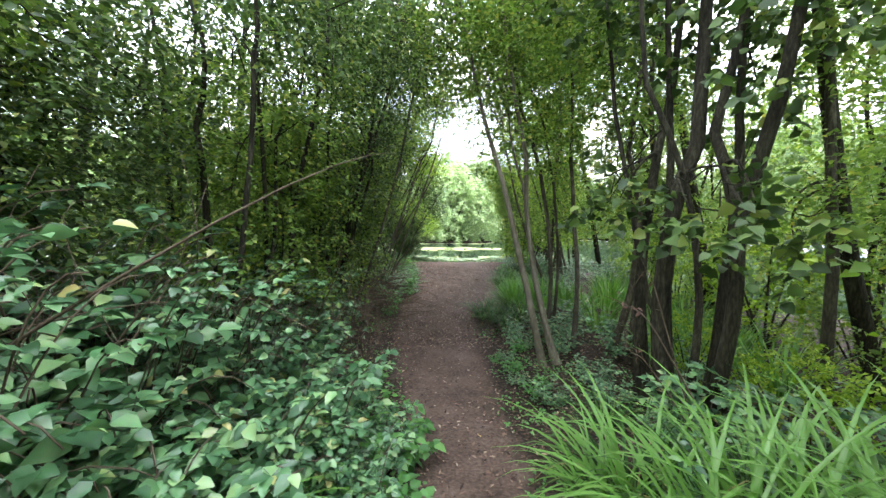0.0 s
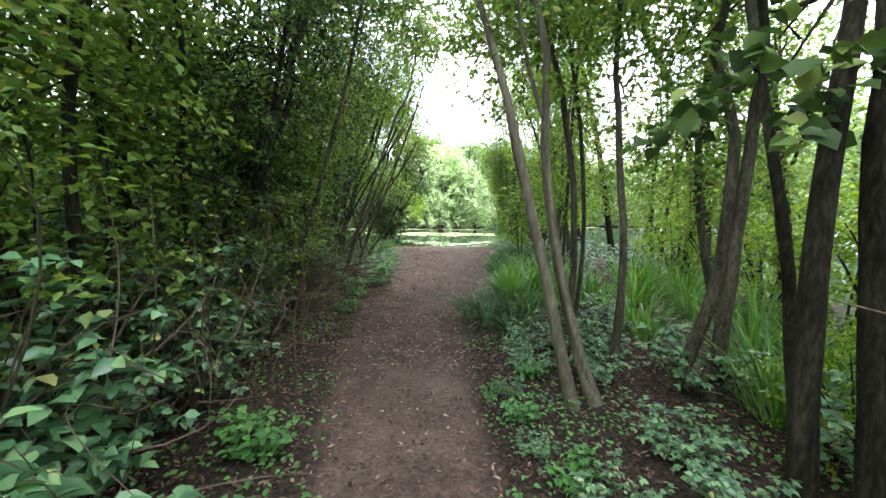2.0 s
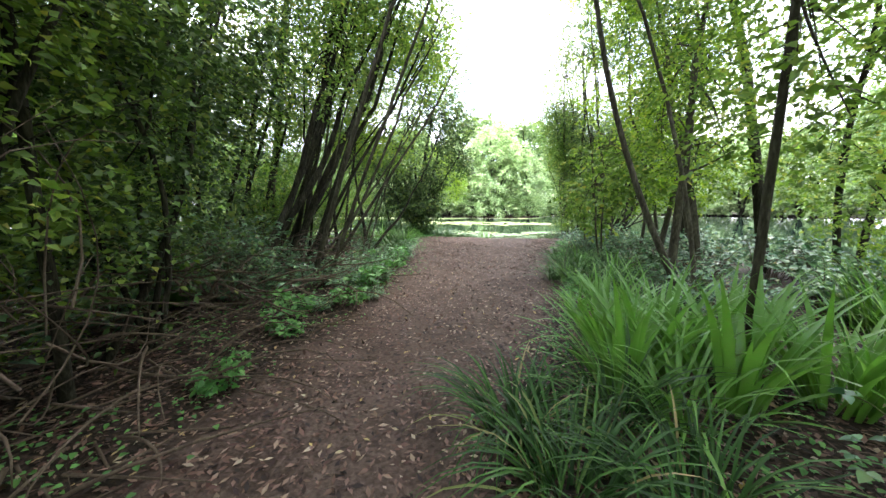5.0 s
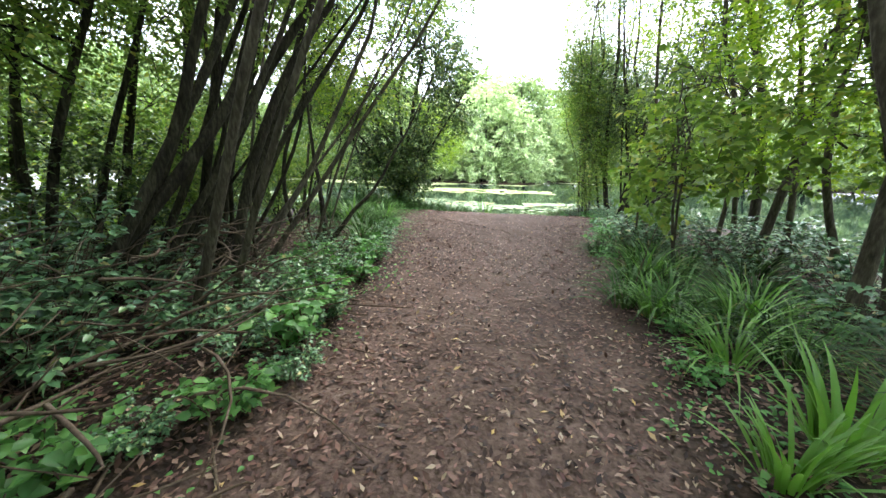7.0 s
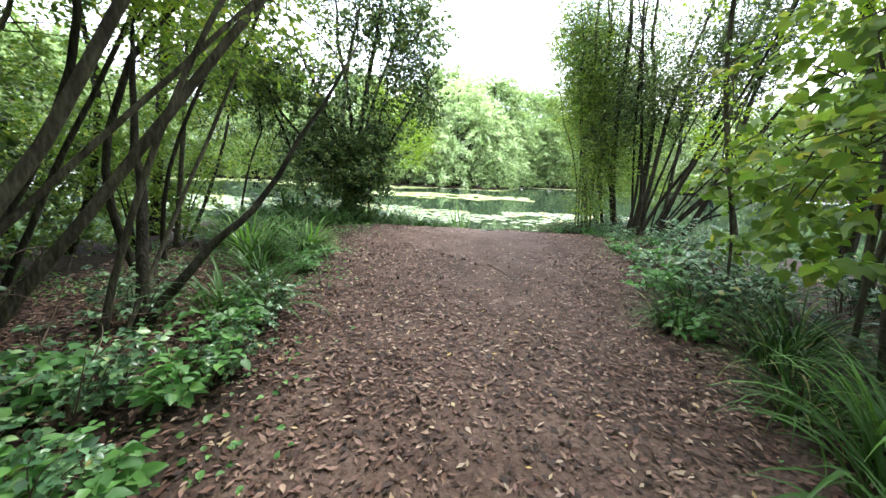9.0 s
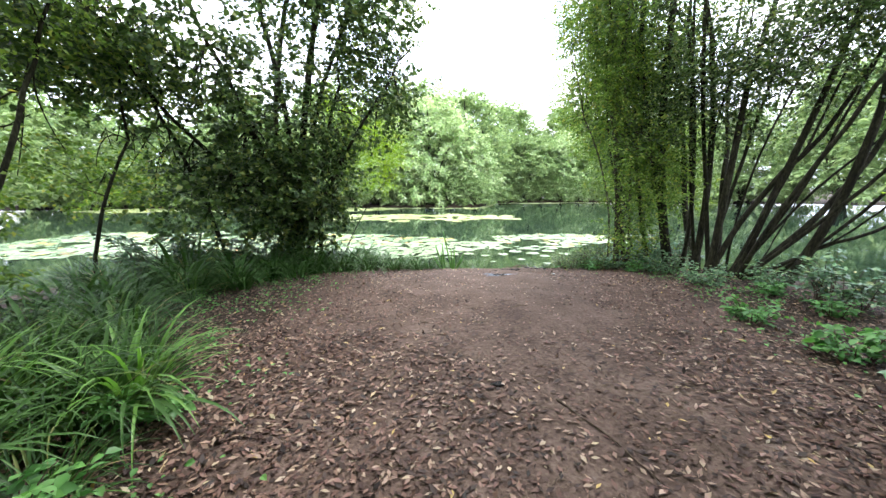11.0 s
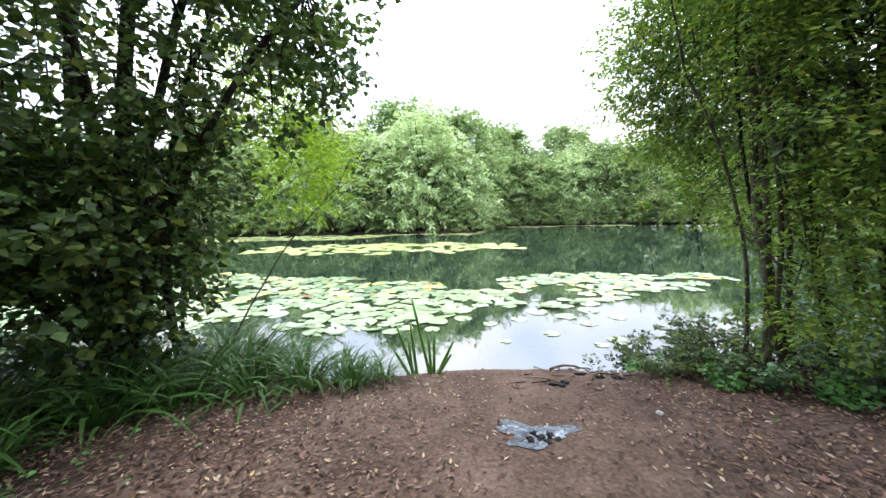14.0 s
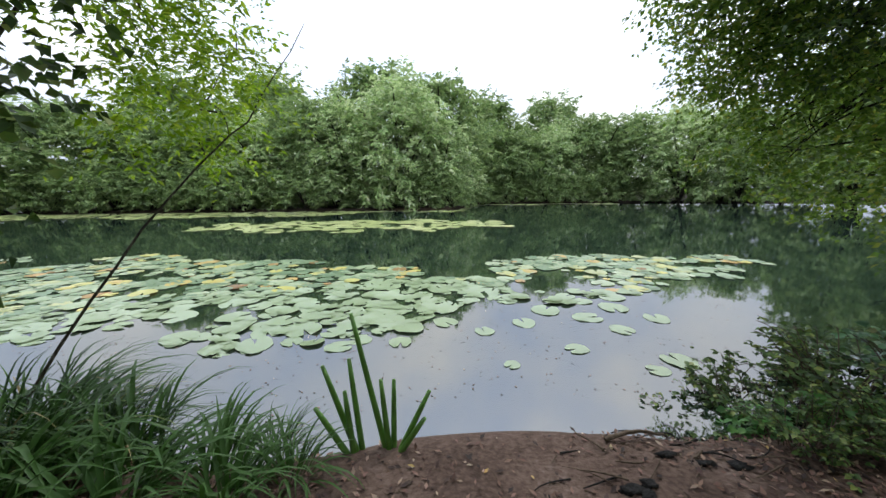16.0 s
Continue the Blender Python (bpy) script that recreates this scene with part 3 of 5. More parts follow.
tree("willow_tree", [(3.52, 6.4, 3.19, 6.57, 3.94, 0.05, 2), (3.41, 6.57, 2.94, 6.79, 4.03, 0.03, 1.5), (3.3, 6.5, 3.0, 6.75, 3.0, 0.022, 1.5), (3.2, 6.6, 2.75, 6.9, 2.6, 0.018, 1.2), (3.6, 6.5, 3.4, 6.7, 3.2, 0.025, 1.4)],
     [((3.1, 6.5, 3.0), (0.45, 0.4, 0.9), 1100), ((3.6, 5.95, 1.6), (0.45, 0.35, 0.8), 800), ((2.9, 6.8, 4.0), (0.6, 0.6, 0.8), 1200), ((3.2, 6.35, 3.4), (0.5, 0.4, 1.0), 1100), ((3.35, 6.1, 1.7), (0.4, 0.35, 0.9), 1000), ((3.1, 7.2, 4.6), (0.9, 0.9, 0.8), 1500), ((3.35, 6.1, 0.6), (0.4, 0.35, 0.45), 500), ((2.75, 6.7, 4.7), (0.7, 0.7, 0.9), 700), ((2.9, 7.0, 6.3), (1.0, 1.2, 1.3), 1500), ((3.2, 7.1, 8.1), (1.1, 1.1, 1.2), 1000)],
     M_BARK, M_HAZEL, 0.058, "bushy willow with bright yellow-green narrow leaves", group=WATERSIDE, slim=0.5, boughs=8, droop=0.12)
tree("alder_tree", more([(4.33, 5.47, 5.17, 5.01, 2.08, 0.06, 2.5), (4.55, 5.26, 5.5, 5.1, 3.34, 0.07, 2.5), (4.74, 4.66, 5.51, 4.63, 2.69, 0.08, 2.5), (4.43, 5.03, 5.75, 4.66, 2.02, 0.06, 2.5), (4.51, 4.96, 5.46, 4.38, 0.8, 0.04, 2)], 2, 0.4),
     [((5.6, 5.2, 4.0), (1.3, 1.4, 0.9), 1900), ((6.2, 6.2, 3.0), (1.1, 1.4, 1.1), 1200), ((5.2, 4.0, 3.9), (1.0, 1.0, 0.7), 1300), ((4.9, 4.9, 3.1), (0.9, 0.8, 0.6), 1300), ((4.5, 5.9, 2.6), (0.7, 0.6, 0.6), 900)], M_BARK_DARK, M_ALDER, 0.06, "dark alder with curved trunks leaning out over the water", group=WATERSIDE, boughs=8)
tree("alder_tree", [(5.3, 7.0, 5.4, 7.9, 1.8, 0.07, 3), (5.5, 6.8, 6.1, 7.6, 2.2, 0.06, 3)],
     [((3.55, 8.7, 3.5), (0.8, 0.8, 0.9), 2200), ((4.1, 8.9, 2.6), (0.75, 0.8, 0.6), 2000), ((3.7, 8.5, 4.9), (0.9, 0.8, 0.8), 1800), ((4.9, 8.6, 2.6), (1.2, 1.2, 1.1), 3000), ((4.6, 8.6, 4.0), (1.3, 1.2, 0.8), 3400), ((5.4, 8.4, 1.3), (1.0, 1.1, 0.7), 1500), ((4.3, 9.0, 1.6), (0.5, 0.6, 0.4), 300)], M_BARK_DARK, M_HAZEL, 0.06, "leafy alder hanging its branches over the pond", group=WATERSIDE, boughs=8)

# the shrubby tree on the other bank corner
tree("sycamore_tree", [(-3.1, 6.72, -3.09, 6.72, 4.38, 0.06, 1.5), (-2.91, 6.83, -2.23, 6.85, 4.62, 0.07, 1.5), (-2.86, 6.95, -1.74, 7.3, 4.64, 0.05, 1), (-2.85, 6.95, -0.96, 6.93, 3.52, 0.035, 0.6), (-2.85, 6.84, -3.52, 5.93, 3.2, 0.05, 1.5), (-2.9, 7.02, -3.94, 5.29, 2.39, 0.04, 1.5), (-3.02, 6.98, -2.9, 7.02, 4.71, 0.06, 1), (-2.53, 7.18, -2.03, 7.32, 3.33, 0.04, 1)],
     [((-2.3, 6.3, 1.1), (0.55, 0.5, 0.9), 420), ((-2.9, 6.0, 1.3), (0.8, 0.6, 1.0), 520), ((-3.7, 5.5, 1.2), (0.9, 0.6, 0.9), 480), ((-3.7, 5.0, 3.3), (1.0, 0.9, 0.5), 500), ((-4.7, 4.2, 3.0), (1.0, 1.0, 0.5), 900), ((-2.9, 6.6, 3.1), (1.3, 1.1, 1.0), 750), ((-3.2, 6.3, 1.9), (0.9, 0.9, 0.8), 600), ((-4.2, 5.6, 2.7), (1.2, 1.0, 0.6), 700), ((-1.9, 7.0, 2.3), (0.7, 0.8, 0.8), 400), ((-2.4, 6.8, 4.5), (1.3, 1.2, 0.7), 450), ((-1.5, 7.2, 3.6), (0.6, 0.8, 0.6), 320), ((-2.7, 6.7, 0.8), (0.7, 0.6, 0.5), 600), ((-3.6, 6.2, 1.4), (1.0, 0.7, 0.7), 700), ((-2.2, 6.7, 1.5), (0.6, 0.5, 0.8), 320), ((-5.2, 5.0, 3.6), (1.2, 1.2, 0.8), 700), ((-1.0, 7.1, 3.0), (0.6, 0.7, 0.6), 450), ((-1.3, 7.0, 4.6), (0.9, 0.9, 1.0), 900), ((-2.0, 7.0, 6.3), (1.5, 1.4, 1.2), 800), ((-2.2, 7.0, 8.2), (1.3, 1.3, 1.1), 900)],
     M_BARK_DARK, M_ALDER, 0.085, "many-stemmed young sycamore with dark broad leaves", group=WATERSIDE, slim=0.85, boughs=8)
tree("willow_tree", [(-2.2, 7.3, -1.3, 8.4, 1.5, 0.011, 1.2), (-2.5, 7.2, -2.4, 8.2, 2.6, 0.02, 1.5)], [((-1.6, 8.5, 2.2), (0.6, 0.8, 0.9), 1300), ((-2.2, 8.6, 3.3), (0.8, 0.8, 0.7), 900)],
     M_BARK, M_WILLOW, 0.07, "small willow with pale green leaves reaching over the water", group=WATERSIDE, slim=0.4)
for sx, sy, tx, ty, tz, r in ((-3.7, 5.96, -4.25, 5.56, 2.28, 0.035), (-4.68, 4.53, -4.25, 4.92, 2.02, 0.025), (-4.3, 2.58, -4.0, 3.6, 2.24, 0.03), (-5.2, 1.5, -5.0, 2.2, 3.0, 0.05)):
    tree("willow_tree", [(sx, sy, tx, ty, tz, r, 1.5)], [((tx - 0.3, ty, tz + 0.9), (0.9, 0.9, 0.6), 800), ((tx - 0.6, ty + 0.2, 1.5), (0.6, 0.7, 0.5), 300)], M_BARK_DARK, M_HAZEL, 0.06, "thin crooked willow stem beside the water", group=WATERSIDE)


tree("elder_shrub", [(3.0, -0.7, 2.9, -0.5, 1.6, 0.02, 0.6), (3.1, -0.4, 3.2, -0.1, 1.8, 0.018, 0.6), (2.9, 0.6, 2.8, 0.9, 1.5, 0.016, 0.5)],
     [((2.85, -0.5, 1.35), (0.5, 0.6, 0.6), 170), ((2.95, 0.5, 1.2), (0.45, 0.6, 0.6), 150), ((3.3, -1.2, 1.7), (0.5, 0.5, 0.6), 150), ((3.3, 0.1, 2.3), (0.5, 0.7, 0.5), 150)],
     M_BARK, M_HAZEL, 0.105, "young elder shrub with large light-green leaves", "shrub", full=True, slim=0.75)
# Two alders added out of view; their high canopies shade the clearing.
tree("alder_tree", [(-5.3, 3.0, -4.3, 2.9, 4.5, 0.08, 2)], [((-2.4, 3.6, 6.2), (1.5, 2.0, 0.8), 1300), ((-2.2, 0.6, 6.3), (1.5, 1.8, 0.8), 1000), ((-4.0, 3.0, 5.2), (1.3, 1.5, 0.8), 900)],
     M_BARK_DARK, M_ALDER, 0.08, "added tall alder, mostly out of view, its high canopy shading the clearing", group=WATERSIDE)
tree("alder_tree", [(5.9, 2.6, 5.2, 2.8, 4.5, 0.09, 2)], [((4.2, 3.4, 6.2), (1.7, 2.0, 0.8), 1300), ((4.1, 0.6, 6.3), (1.6, 1.8, 0.8), 1000), ((5.4, 3.0, 5.2), (1.3, 1.5, 0.8), 900), ((4.4, 5.8, 6.4), (1.5, 1.4, 0.8), 900)],
     M_BARK_DARK, M_ALDER, 0.08, "added tall alder, mostly out of view, its high canopy shading the clearing", group=WATERSIDE)
tree("blackthorn_shrub", [(-1.6, -8.2, -0.9, -7.8, 2.6, 0.03, 0.8), (-1.8, -7.4, -1.2, -7.0, 2.8, 0.03, 0.8), (-1.9, -6.6, -1.1, -6.3, 2.7, 0.025, 0.8)],
     [((-1.1, -7.7, 2.9), (0.8, 0.9, 0.6), 60), ((-0.9, -6.6, 3.1), (0.7, 0.8, 0.6), 60), ((-1.3, -8.6, 2.2), (0.6, 0.7, 0.7), 40), ((-1.2, -8.0, 1.4), (0.6, 0.8, 0.6), 40)],
     M_BARK_DARK, M_ALDER, 0.05, "dark tangled blackthorn with mostly bare branches", "shrub", boughs=18)
for bx, by, tx, ty, cx, cy, cz, n in ((-1.75, -3.3, -0.4, -3.1, 0.35, -3.0, 5.3, 420), (3.3, -3.6, 2.2, -3.3, 1.5, -3.2, 5.4, 420), (-1.5, -7.6, -0.4, -7.8, 0.3, -8.0, 4.7, 330), (2.4, -7.2, 1.9, -7.6, 1.2, -7.9, 5.1, 380)):
    tree("willow_tree", [(bx, by, tx, ty, 3.9, 0.04, 1.4), (bx + 0.15, by + 0.2, tx + 0.3, ty + 0.5, 4.1, 0.028, 1.2)], [((cx, cy, cz), (0.8, 0.8, 0.75), n), ((cx * 0.5 + tx * 0.5, cy + 0.5, cz + 0.5), (0.8, 0.9, 0.7), n)],
         M_BARK, M_HAZEL, 0.06, "thin willow arching its leafy top over the path", group="arching willows", boughs=7)
# Alders added for shade: high leaf masses, mostly above view, dim the skylight.
for cy in (-9.3, -6.4, -3.4, -0.6):
    for side in (-1, 1):
        bx = 0.6 + side * (5.2 + rng.random() * 0.5)
        tree("alder_tree", [(bx, cy, bx - side * 1.0, cy + 0.2, 5.4, 0.09, 2.0)],
             [((0.6 + side * 1.6, cy + 0.3, 7.6), (1.7, 1.8, 0.9), 850), ((0.6 + side * 4.2, cy, 7.4), (1.9, 1.8, 1.1), 950), ((0.6 + side * 2.9, cy + 1.2, 8.6), (1.8, 1.8, 0.9), 650)],
             M_BARK_DARK, M_ALDER, 0.13, "added tall dark alder, high canopy mostly out of view to shade the path", group=WATERSIDE, boughs=4)
# boughs arching over the start of the path
tree("hazel_shrub", [(-1.3, -9.5, -0.7, -9.6, 3.4, 0.035, 1.2), (-1.25, -8.3, -0.6, -8.2, 3.5, 0.03, 1.2), (-1.5, -10.6, -1.0, -10.7, 3.4, 0.03, 1.2)],
     [((-0.55, -9.7, 4.0), (0.65, 0.9, 0.8), 900), ((-0.5, -8.2, 4.1), (0.6, 0.8, 0.7), 700), ((-1.0, -10.9, 3.9), (0.7, 0.8, 0.8), 800), ((-0.75, -6.6, 3.4), (0.5, 0.8, 0.7), 500), ((-0.1, -8.9, 4.6), (0.7, 0.9, 0.6), 500), ((-0.3, -6.8, 4.6), (0.7, 1.0, 0.8), 700)],
     M_BARK_DARK, M_ALDER, 0.06, "hazel shrub arching its leafy boughs over the path", "shrub", "hedge along the path")
# tall hedge of hazel and blackthorn along the path
HEDGE = "hedge along the path"
for i, (hx, hy, low, high) in enumerate(((-2.7, -12.8, 1.6, 3.8), (-2.6, -11.3, 1.2, 4.0), (-1.6, -9.8, 0.9, 3.8), (-1.6, -8.4, 0.8, 3.7), (-1.75, -7.0, 0.8, 3.6), (-1.9, -5.8, 0.8, 3.5), (-3.2, -11.8, 1.6, 5.0), (-3.1, -9.4, 1.3, 5.0), (-3.2, -7.2, 1.3, 4.8), (-3.5, -5.2, 1.2, 4.6))):
    st = [(hx + rng.normal() * 0.2, hy + rng.normal() * 0.25, hx + rng.normal() * 0.5 + 0.15, hy + rng.normal() * 0.5, high * 0.75, rng.uniform(0.018, 0.04), 1.2) for _ in range(5)]
    h = (high - low) / 2
    tree("hazel_shrub", st, [((hx + 0.1, hy, low + h * 0.5), (0.8, 0.95, h * 0.8), 1900), ((hx + 0.2, hy + 0.2, low + h * 1.4), (0.95, 1.0, h * 0.8), 2600)],
         M_BARK_DARK, M_ALDER if i % 2 else M_HAZEL, 0.06, "dense hazel shrub with thin stems and mid-green leaves", "shrub", HEDGE, boughs=7)
for hx, hy in ((-3.6, -13.6), (-1.5, -14.6), (3.6, -13.2), (2.6, -15.0), (6.3, -12.0), (7.2, -8.0), (7.6, -4.0), (7.2, -0.5), (-6.0, -9.5), (-6.2, -6.0), (-6.6, -2.6)):
    st = [(hx + rng.normal() * 0.3, hy + rng.normal() * 0.3, hx + rng.normal() * 0.6, hy + rng.normal() * 0.6, 3.6, rng.uniform(0.03, 0.06), 1.8) for _ in range(4)]
    tree("hazel_shrub", st, [((hx, hy, 2.0), (1.3, 1.3, 1.2), 1500), ((hx, hy, 4.2), (1.5, 1.5, 1.2), 1900)], M_BARK_DARK, M_HAZEL, 0.08, "tall hazel thicket with mid-green leaves", "shrub", HEDGE, boughs=6)

def round_bush(name, leaf, size, label, w, hgt, n, clumps, twig, thick, category="tree", slim=0.42):
    """A bush leafy to the ground: foliage clumps over a dome of boughs."""
    root = new(name)
    green = Heap()
    for k in range(6):
        a = k * 1.05 + rng.normal() * 0.2
        h = Heap()
        tube(h, curve((0, 0, -0.1), (math.cos(a) * w * 0.4, math.sin(a) * w * 0.4, hgt * rng.uniform(0.5, 0.85)), (0, 0, hgt * 0.12), 7), np.linspace(thick, thick * 0.25, 7), 6)
        part("trunk", *h.arrays(), M_BARK_DARK, root, shade=True)
    for k in range(clumps):
        a, u = k * 2.4 + rng.normal() * 0.3, (k + 0.5) / clumps
        top = u ** 0.8
        rr = w * 0.5 * math.sqrt(max(0.05, 1 - top ** 2.2)) * rng.uniform(0.72, 1.05)
        c = np.array([math.cos(a) * rr, math.sin(a) * rr, hgt * (0.08 + 0.86 * top) + rng.normal() * hgt * 0.03])
        r = rng.uniform(0.7, 1.25) * w * 0.15
        foliage(green, None, (c, (r, r, r * 0.95), n // clumps), size, False, slim, 10, twig, 0.2)
    part("crown", *green.arrays(), leaf, root)
    return tagged(root, label, category)


# ---- low plants ----
def bramble(name, radius, height, sprays, leaf, size, label, trio=True, canes=True):
    root = new(name)
    wood, green = Heap(), Heap()
    for _ in range(sprays):
        a = rng.uniform(0, 2 * math.pi)
        r0, r1 = radius * rng.random() ** 0.5 * 0.7, radius * rng.uniform(0.5, 1.1)
        p0 = np.array([math.cos(a) * r0 * 0.6, math.sin(a) * r0 * 0.6, -0.05])
        b = a + rng.normal() * 0.6
        p1 = np.array([math.cos(b) * r1, math.sin(b) * r1, height * rng.uniform(0.25, 1.0)])
        c = curve(p0, p1, (0, 0, height * 0.25), 9)
        if canes:
            tube(wood, c, np.linspace(0.006, 0.003, 9), 4)
        for k in range(2, 9):
            out = unit(np.array([*rng.normal(size=2), 0.25]))
            tip = c[k] + out * size * 0.8
            spin = math.atan2(out[1], out[0])
            angs = (0, 1.25, -1.25) if trio else (0, 3.1)
            d = np.array([(math.cos(spin + q), math.sin(spin + q), rng.normal() * 0.2 - 0.12) for q in angs])
            n = len(angs)
            up = np.array([0, 0, 1.0]) + rng.normal(size=(n, 3)) * 0.42
            L = size * rng.uniform(0.75, 1.25) * np.where(np.arange(n) == 0, 1.1, 0.9)
            leaves(green, np.repeat(tip[None], n, 0), d, up, L, L * 0.72, True)
    if wood.n:
        tagged(part("cane", *wood.arrays(), M_TWIG, root, "thin arching brown canes"), kind="stuff")
    tagged(part("foliage", *green.arrays(), leaf, root), kind="stuff")
    return tagged(root, label, "bush")


def place(kinds, spots, group, tilt=6, shrink=0.03):
    """Sets copies of the kinds, in turn, at x, y, scale; the first of each kind is moved itself."""
    used = set()
    for i, (x, y, s) in enumerate(spots):
        k = kinds[i % len(kinds)]
        m = pose(x, y, gz(x, y) - shrink, rng.uniform(-tilt, tilt), rng.uniform(-tilt, tilt), rng.uniform(0, 360)) @ Matrix.Diagonal((s, s, s, 1))
        if k.name not in used:
            k.matrix_basis = m
            used.add(k.name)
            tagged(k, group=group)
        else:
            c = copy_thing(k, m)
            c.matrix_basis = m
            tagged(c, group=group)


BRAMBLES = [bramble("bramble_bush", 0.62, 0.75, 36, M_BRAMBLE, 0.075, "dense bramble bush with dark green toothed leaves") for _ in range(4)]
TALL = [bramble("bramble_bush", 0.95, 1.55, 78, M_BRAMBLE, 0.075, "tall dense bramble thicket with dark green toothed leaves") for _ in range(2)]
place(TALL, [(-1.15, -12.9, 1.0), (-1.3, -12.0, 1.0), (-1.25, -11.1, 1.0), (-1.35, -10.2, 0.95), (-1.5, -9.2, 0.95), (-1.8, -8.3, 0.9), (-2.3, -12.5, 1.25), (-2.4, -11.4, 1.3), (-2.4, -10.4, 1.2), (-2.2, -9.5, 1.1), (-2.1, -13.6, 1.1), (-2.0, -7.4, 0.9), (-2.2, -4.5, 0.7), (-2.7, -3.8, 0.75)], "brambles beside the path")
spots = []
for y in np.arange(-13.2, -6.5, 0.52):
    c = float(np.interp(y, CENTRE_Y, CENTRE_X) - np.interp(y, HALF_Y, HALF_W)) - 0.55 * float(smooth(-11.2, -9.8, y))
    for k, dx in enumerate((0.42, 0.95)):
        if (k == 0 and y > -10.2) or (k == 1 and y > -9.5 and int(y * 50) % 2):
            continue
        spots.append((c - dx + rng.normal() * 0.1, y + rng.normal() * 0.15, (0.6, 1.0, 1.3)[k] * rng.uniform(0.85, 1.15)))
for x, y, s in ((-0.62, -3.7, 0.36), (-1.15, -3.1, 0.5), (-0.8, -2.9, 0.4), (-1.1, -2.0, 0.5), (-1.05, -0.9, 0.4), (-1.9, -4.2, 0.8), (-1.1, -3.6, 0.45), (-1.4, -2.9, 0.6), (-0.95, -4.4, 0.3), (-2.6, -2.9, 0.9), (-2.5, -5.6, 1.0), (-2.3, -4.3, 0.9), (-1.6, -3.4, 0.7), (-2.8, -3.6, 1.0), (-3.6, -4.8, 1.3), (-1.3, -2.4, 0.55), (-1.5, -1.4, 0.6), (-2.2, -0.4, 0.6), (-1.2, -0.3, 0.45), (-3.4, -1.0, 0.9), (1.85, -9.9, 0.4), (2.45, -9.35, 0.5), (1.75, -8.1, 0.42), (1.9, -7.6, 0.5), (2.4, -8.25, 0.5), (2.45, -10.0, 0.5), (2.35, -7.6, 0.6), (1.55, -9.3, 0.25), (1.5, -8.55, 0.25), (2.6, -7.6, 0.6), (3.3, -8.3, 0.8), (2.9, -6.7, 0.7), (3.6, -9.4, 0.8), (2.3, -11.9, 0.7), (3.4, -11.0, 0.9), (3.4, -4.2, 0.8), (3.6, -2.4, 0.8), (4.4, -1.6, 0.95), (4.8, -0.4, 0.95), (4.2, 0.6, 0.85), (5.2, 0.8, 1.0), (3.9, 1.6, 0.7), (5.4, -2.6, 1.1), (5.8, -0.9, 1.1), (5.0, -3.4, 1.0), (2.9, 0.4, 0.8), (3.0, 1.6, 0.8), (3.4, -0.8, 0.8), (4.3, 3.6, 0.8), (3.6, 4.6, 0.5),
                (3.1, 6.3, 0.5), (3.7, 5.6, 0.5), (4.2, 4.3, 0.5), (-3.0, 5.6, 0.4), (-2.6, 6.2, 0.4), (-3.3, 6.3, 1.0), (-2.9, 6.7, 0.9), (-3.9, 5.8, 1.1), (-4.4, 5.2, 1.1), (-2.4, 6.9, 0.6), (3.9, 6.3, 0.8), (4.6, 6.9, 1.0), (4.1, 7.2, 0.9)):
    spots.append((x, y, s))
place(BRAMBLES, spots, "brambles beside the path")

# Bank brambles get the darker alder leaf colour to stand as shaded silhouettes.
BANK = [bramble("bramble_bush", 0.62, 0.6, 52, M_ALDER, 0.055, "low bramble overhanging the water's edge, leaves coloured dark as if shaded") for _ in range(2)]
place(BANK, [(2.3, 7.2, 0.6), (2.75, 7.25, 0.8), (3.3, 7.1, 0.9), (3.8, 7.4, 1.0), (2.5, 6.75, 0.5), (1.95, 7.3, 0.4), (2.7, 7.65, 0.75), (3.3, 7.8, 0.9), (2.15, 7.5, 0.5), (2.9, 6.6, 0.6)], "brambles on the bank")
BROAD = [bramble("bramble_bush", 0.6, 0.8, 34, M_BRAMBLE, 0.095, "bramble bush with large pale-lit green leaves") for _ in range(2)]
place(BROAD, [(-0.2, -11.7, 0.75), (-0.75, -12.0, 1.1), (-0.45, -11.2, 0.95), (-0.9, -11.3, 1.2), (-0.55, -10.6, 0.9), (-1.4, -12.4, 1.4), (-1.5, -11.5, 1.45), (-1.15, -10.7, 1.3), (0.1, -12.1, 0.6), (2.75, -10.9, 0.8)], "brambles beside the path")

NETTLES = [bramble("nettle_clump", 0.28, 0.34, 15, M_NETTLE, 0.07, "fresh green nettle clump beside the path", trio=False) for _ in range(3)]
